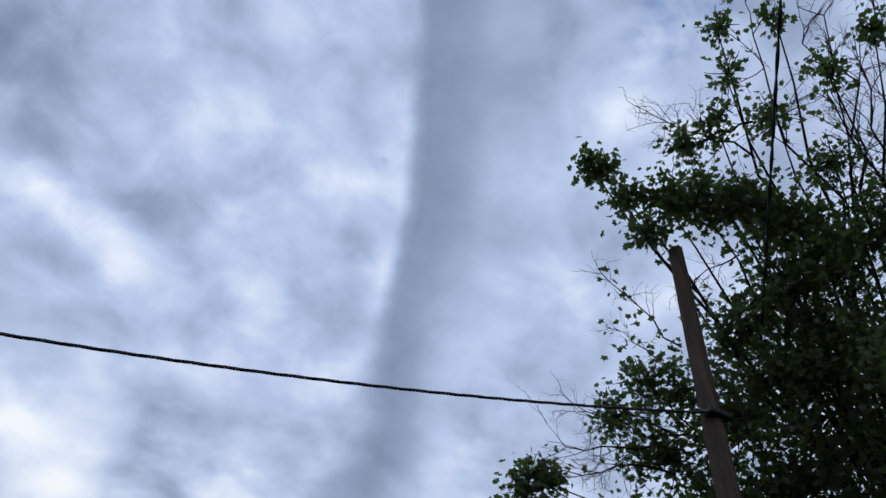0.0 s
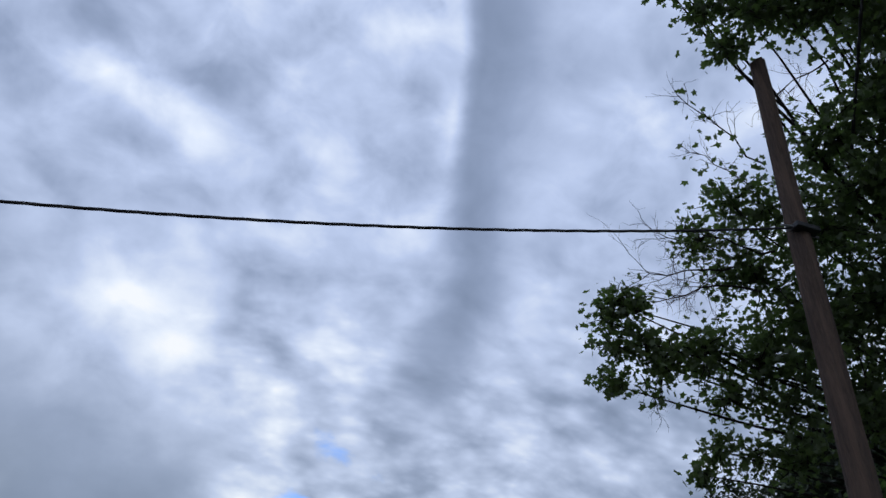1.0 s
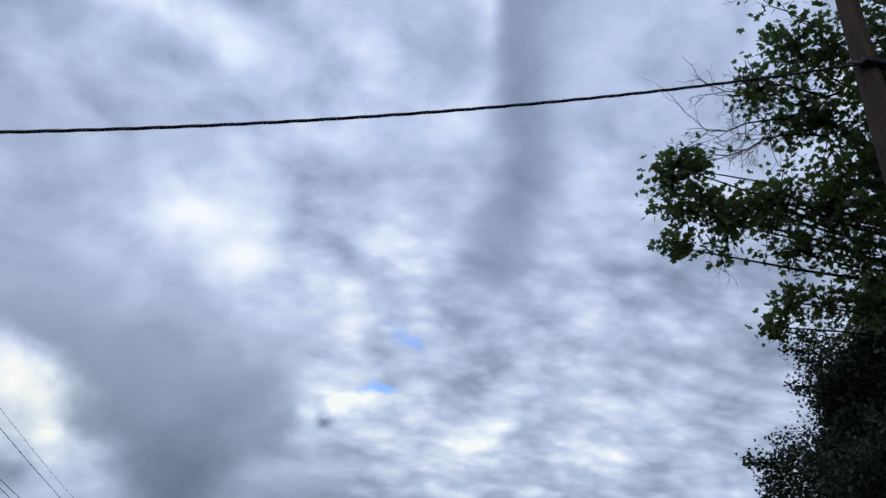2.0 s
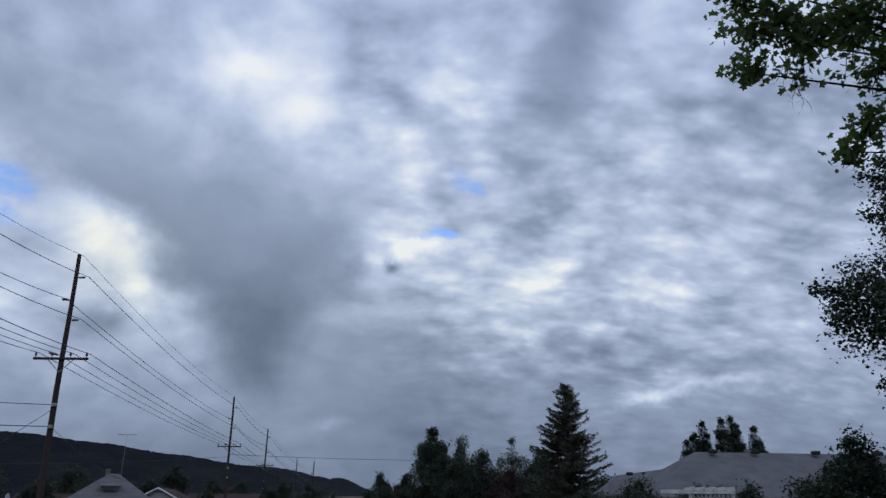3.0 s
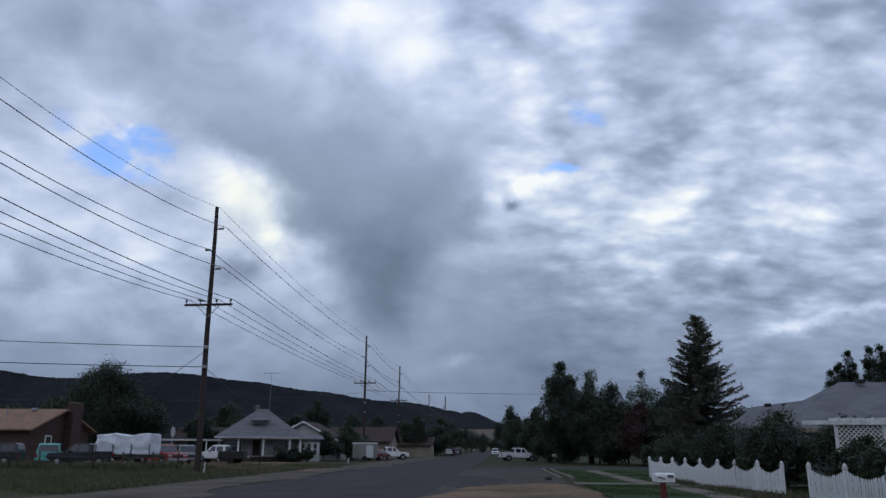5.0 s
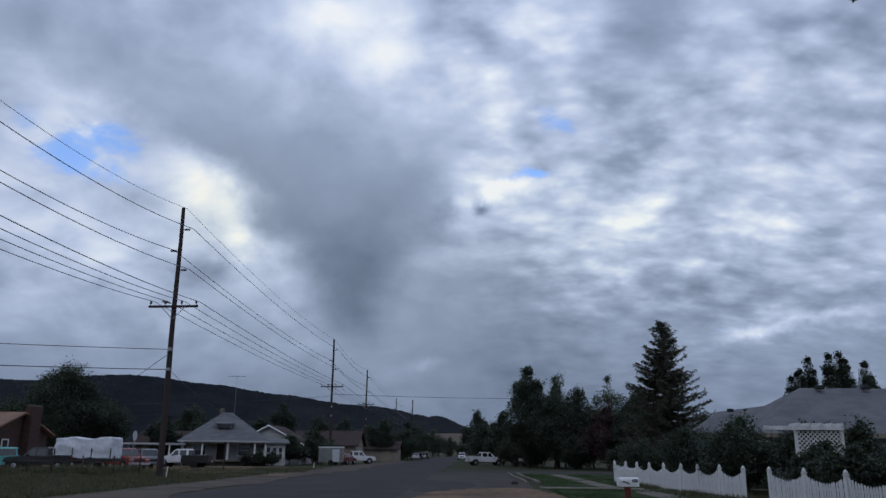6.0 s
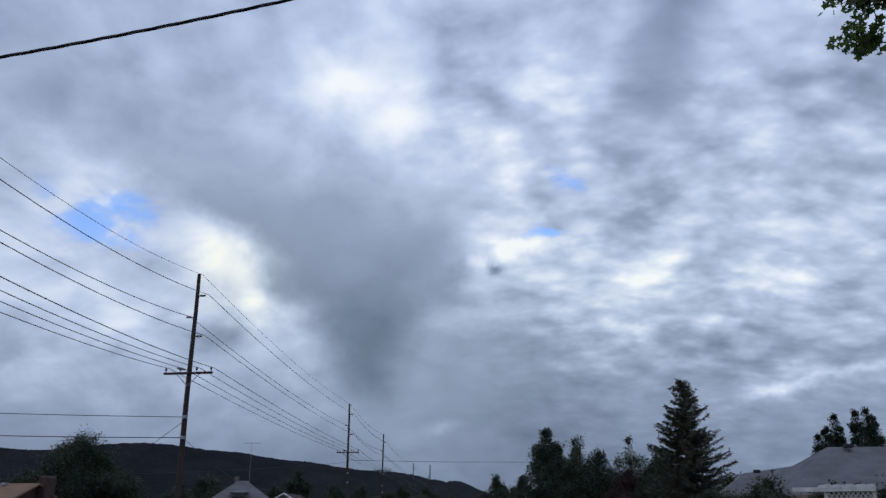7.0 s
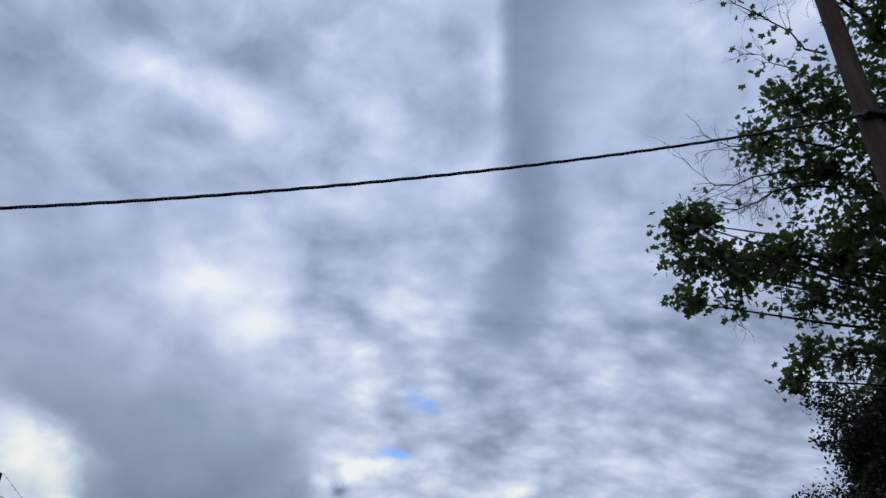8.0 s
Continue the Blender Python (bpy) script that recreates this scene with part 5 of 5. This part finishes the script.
for i, (x, y, a, st) in enumerate(((-12.3, 186, 0, "car"), (-12.2, 198, 0, "suv"), (-12.1, 212, 180, "car"), (-12.2, 228, 0, "suv"), (-1.2, 196, 180, "suv"))):
    vehicle("parked_car", ("grey car parked far down the street", "dark car parked far down the street", "pale car parked far down the street")[i % 3], "car", FAR[(2, 1, 0, 1, 2)[i]], st, pose(x, y, 0.03, 0, 0, a), "cars far down the street")
sm = thing("motorbike", pose(6.9, 100.0, 0, 0, 0, -60), "small dark motorbike with white fairing under trees", "motorbike")
for y in (-0.65, 0.65):
    bm = bmesh.new()
    rod((-0.06, y, 0.31), (0.06, y, 0.31), 0.31, None, 18, bm)
    part("wheel", bm, RUBBER, sm)
part("frame", rod((0, -0.6, 0.35), (0, 0.45, 0.85), 0.06, None, 8), BLACK, sm)
part("fairing", block((0.3, 0.75, 0.35), (0, 0.15, 0.85), 0.1), WHITE_PAINT, sm)
part("handlebar", rod((-0.38, 0.42, 1.05), (0.38, 0.42, 1.05), 0.02, None, 6), STEEL, sm)

# ---- street furniture ----
ss = thing("stop_sign", pose(-25.6, 58.6, 0, 0, 0, 66), "traffic sign seen from its bare metal back", "road sign")
part("post", block((0.07, 0.05, 3.1), (0, 0, 1.55), 0.005), STEEL, ss)
bm = bmesh.new()
bmesh.ops.create_cone(bm, cap_ends=True, segments=8, radius1=0.40, radius2=0.40, depth=0.012, matrix=pose(0, -0.04, 2.72, 90, 0, 22.5))
part("plate", bm, SIGN_BACK, ss)

mb = thing("mailbox", pose(4.9, 23.9, 0, 0, 0, 12), "white metal mailbox on a red-brown wooden post", "mailbox")
part("post", block((0.15, 0.15, 0.72), (-0.03, 0, 0.36), 0.012), RED_WOOD, mb)
prof = [(-0.13, 0), (0.13, 0)] + [(0.13 * math.cos(radians(a)), 0.15 + 0.12 * math.sin(radians(a))) for a in range(0, 181, 15)]
bm = bmesh.new()
ends = []
for x in (-0.30, 0.30):
    ends.append([bm.verts.new((x, u, 0.70 + z)) for u, z in prof])
for i in range(len(prof)):
    j = (i + 1) % len(prof)
    bm.faces.new((ends[0][i], ends[0][j], ends[1][j], ends[1][i]))
bm.faces.new(ends[0][::-1]), bm.faces.new(ends[1])
bmesh.ops.recalc_face_normals(bm, faces=bm.faces)
box_ = part("box", bm, BOX_WHITE, mb)
part("door", block((0.02, 0.25, 0.22), (-0.315, 0, 0.83), 0.01), BOX_WHITE, box_)
part("flag", block((0.22, 0.012, 0.035), (-0.12, -0.14, 0.82), 0.003, (0, 18, 0)), BLACK, box_)
for k in range(3):
    part("number_bar", block((0.045, 0.006, 0.085), (0.10 + k * 0.065, -0.134, 0.87), 0.0), BLACK, box_)

# wire fence stakes along the weedy verge
for i in range(9):
    x = -37.0 + i * 1.95
    st = thing("fence_stake", pose(x, 50.5 + 0.35 * math.sin(i * 2.1), 0, 0, 3 * math.sin(i * 1.7), 0), "thin weathered fence stake in tall grass", "fence stake", "fence stakes")
    part("stake", block((0.08, 0.08, 1.25), (0, 0, 0.62), 0.01), DARK_WOOD if i % 3 else POLE_WOOD, st)
for z in (0.55, 0.95):
    wire("fence_wire", (-37.0, 50.5, z), (-21.4, 50.5, z), 0.05, 0.012, BARE_WIRE, "rusty strand of a field fence", "fence wires")
wm = thing("marker_stake", pose(-18.4, 47.2, 0, 0, 6, 0), "short white marker stake in the grass", "marker")
part("stake", block((0.06, 0.04, 0.7), (0, 0, 0.35), 0.008), WHITE_PAINT, wm)
wm = thing("marker_stake", pose(-15.8, 80.0, 0), "short white marker stake in the grass", "marker")
part("stake", block((0.08, 0.08, 0.55), (0, 0, 0.27), 0.01), WHITE_PAINT, wm)
sp = thing("signpost", pose(-20.8, 66.0, 0), "dark slender post beside a driveway", "post")
part("post", rod((0, 0, 0), (0, 0, 2.3), 0.06, 0.05, 8), DARK_WOOD, sp)
part("cap", rod((0, 0, 2.3), (0, 0, 2.42), 0.1, 0.05, 8), DARK_WOOD, sp)
bm = bmesh.new()
bmesh.ops.create_icosphere(bm, subdivisions=2, radius=0.16, matrix=pose(2.6, 42.5, 0.1) @ Matrix.Diagonal((1.3, 0.9, 0.8, 1)))
for v in bm.verts:
    v.co += noise.noise_vector(v.co * 6) * 0.04
tagged(part("rock", bm, material("dark_rock", (0.05, 0.048, 0.046), (0.035, 0.033, 0.032), 5, 0.9, 0, 0.4), None), "small dark rock lying on the dirt", "rock")

# ---- white picket fence with scalloped tops ----


def fence_meshes():
    out = {}
    for k in range(7):
        h = 0.76 + 0.20 * (k / 6.0) ** 1.6
        bm = prism([(-0.042, 0.08), (0.042, 0.08), (0.042, h), (0, h + 0.06), (-0.042, h)], 0.02, axis="x")
        me = bpy.data.meshes.new("picket")
        bm.to_mesh(me), bm.free()
        me.materials.append(WHITE_PAINT)
        out[k] = me
    bm = block((0.115, 0.115, 1.08), (0, 0, 0.54), 0.012)
    me = bpy.data.meshes.new("post")
    bm.to_mesh(me), bm.free()
    me.materials.append(WHITE_PAINT)
    bm = block((0.15, 0.15, 0.035), (0, 0, 1.09), 0.005)
    rod((0, 0, 1.10), (0, 0, 1.16), 0.055, 0.075, 8, bm)
    rod((0, 0, 1.16), (0, 0, 1.25), 0.075, 0.008, 8, bm)
    cap = bpy.data.meshes.new("cap")
    bm.to_mesh(cap), bm.free()
    cap.materials.append(WHITE_PAINT)
    return out, me, cap


PICKETS, POST, CAP = fence_meshes()


def fence_run(a, b, tilt=0.0, end_post=False):
    a, b = Vector(a), Vector(b)
    d = b - a
    ln = d.length
    turn = math.degrees(math.atan2(d.y, d.x))
    t = thing("picket_fence", pose(a.x, a.y, 0.04, tilt, 0, turn), "white wooden picket fence section with a scalloped top", "picket fence", "picket fence sections")
    for x in (0, ln) if end_post else (0,):
        p = share("post", POST, t, pose(x, 0, 0))
        share("cap", CAP, p, pose(0, 0, 0))
    for z in (0.24, 0.66):
        part("rail", block((ln - 0.12, 0.045, 0.085), (ln / 2, 0.035, z), 0.004), WHITE_PAINT, t)
    n = int((ln - 0.16) / 0.132)
    for i in range(n):
        u = abs((i + 0.5) / n - 0.5) * 2
        share("picket", PICKETS[min(6, int(u * 6.99))], t, pose(0.08 + (i + 0.5) * (ln - 0.16) / n, 0, 0, 0, random.uniform(-1.2, 1.2), 0))


def along(y):
    return (8.75 + (46.2 - y) * 0.086, y)


ys = [46.2 - k * 2.13 for k in range(9)]
for k in range(8):
    fence_run(along(ys[k]), along(ys[k + 1]), random.uniform(-2, 2), k == 7)
ys = [27.1 - k * 2.3 for k in range(6)]
for k in range(5):
    fence_run(along(ys[k]), along(ys[k + 1]), random.uniform(-1.5, 1.5), k == 4)
fence_run(along(46.2), (11.4, 49.6), 0, True)

# ---- pergola with lattice panel ----
pg = thing("pergola", pose(12.6, 30.0, 0, 0, 0, -4), "white garden pergola with a lattice screen", "pergola")
for x in (0.05, 1.75):
    part("post", block((0.1, 0.1, 2.6), (x, 0, 1.3), 0.008), WHITE_PAINT, pg)
part("beam", block((2.95, 0.09, 0.15), (0.33, -0.1, 2.68), 0.008), WHITE_PAINT, pg)
for k in range(5):
    part("rafter", block((0.07, 1.1, 0.12), (0.15 + k * 0.40, 0.35, 2.81), 0.006), WHITE_PAINT, pg)
for s in (-1, 1):
    for k in range(-6, 18):
        x0, x1 = k * 0.17, k * 0.17 + s * 1.25
        lo, hi = 1.35, 2.58
        a, b_ = Vector((x0, 0.02 * s, lo)), Vector((x1, 0.02 * s, hi))
        t0, t1 = 0.0, 1.0
        for lim, sign in ((0.1, 1), (1.7, -1)):
            da, db = sign * (a.x - lim), sign * (b_.x - lim)
            if da < 0 and db < 0:
                t0, t1 = 1.0, 0.0
            elif da < 0:
                t0 = max(t0, da / (da - db))
            elif db < 0:
                t1 = min(t1, da / (da - db))
        if t1 - t0 > 0.04:
            p, q = a.lerp(b_, t0), a.lerp(b_, t1)
            mid_, d = (p + q) / 2, q - p
            part("lattice_slat", block((0.038, 0.008, d.length), tuple(mid_), 0, (0, math.degrees(math.atan2(d.x, d.z)), 0)), WHITE_PAINT, pg)

# ---- grass ----


def grass(name, x0, x1, y0, y1, count, height, mat, label, seed, edge=0.0):
    rng = np.random.default_rng(seed)
    x, y = rng.uniform(x0, x1, count), rng.uniform(y0, y1, count)
    patch = np.array([noise.noise((a * 0.35, b * 0.35, seed)) for a, b in zip(x, y)])
    keep = patch + rng.normal(0, 0.25, count) > edge
    x, y, patch = x[keep], y[keep], patch[keep]
    n = len(x)
    h = height * rng.uniform(0.35, 1.2, n) * (1 + 0.8 * np.clip(patch, -0.5, 0.6))
    a = rng.uniform(0, 2 * math.pi, n)
    wd = 0.010 + 0.012 * rng.random(n) + height * 0.02
    lx, ly = rng.normal(0, 0.35, n) * h, rng.normal(0, 0.35, n) * h
    z = np.full(n, 0.02)
    v = np.stack([np.stack([x - np.cos(a) * wd, y - np.sin(a) * wd, z], 1), np.stack([x + np.cos(a) * wd, y + np.sin(a) * wd, z], 1), np.stack([x + lx, y + ly, z + h], 1)], 1)
    ob = soup(name, v.reshape(-1, 3), np.arange(3 * n).reshape(n, 3), mat)
    return tagged(ob, label, "grass", kind="stuff")


grass("weedy_verge", -40.0, -14.4, 26, 57, 90000, 0.17, BLADES, "unmown weedy grass verge below the utility pole", 5, -0.25)
grass("tall_weeds", -40.0, -21.0, 50.0, 56.5, 16000, 0.55, BLADES, "tall weeds along the field fence", 15, 0.0)
grass("weedy_strip", -26.0, -13.0, 60, 76, 16000, 0.14, BLADES, "rough grass strip beside the driveway", 6, 0.0)
grass("lawn_grass", 3.8, 8.6, 17, 37, 42000, 0.075, LAWN_BLADES, "short mown grass of the lawn strip", 7, -0.35)
grass("lawn_grass_far", 4.2, 9.5, 39.5, 62, 26000, 0.08, LAWN_BLADES, "short mown grass on the corner", 8, -0.3)
grass("fence_weeds", 8.5, 11.4, 15, 46, 20000, 0.22, BLADES, "weeds grown up along the picket fence", 9, 0.1)
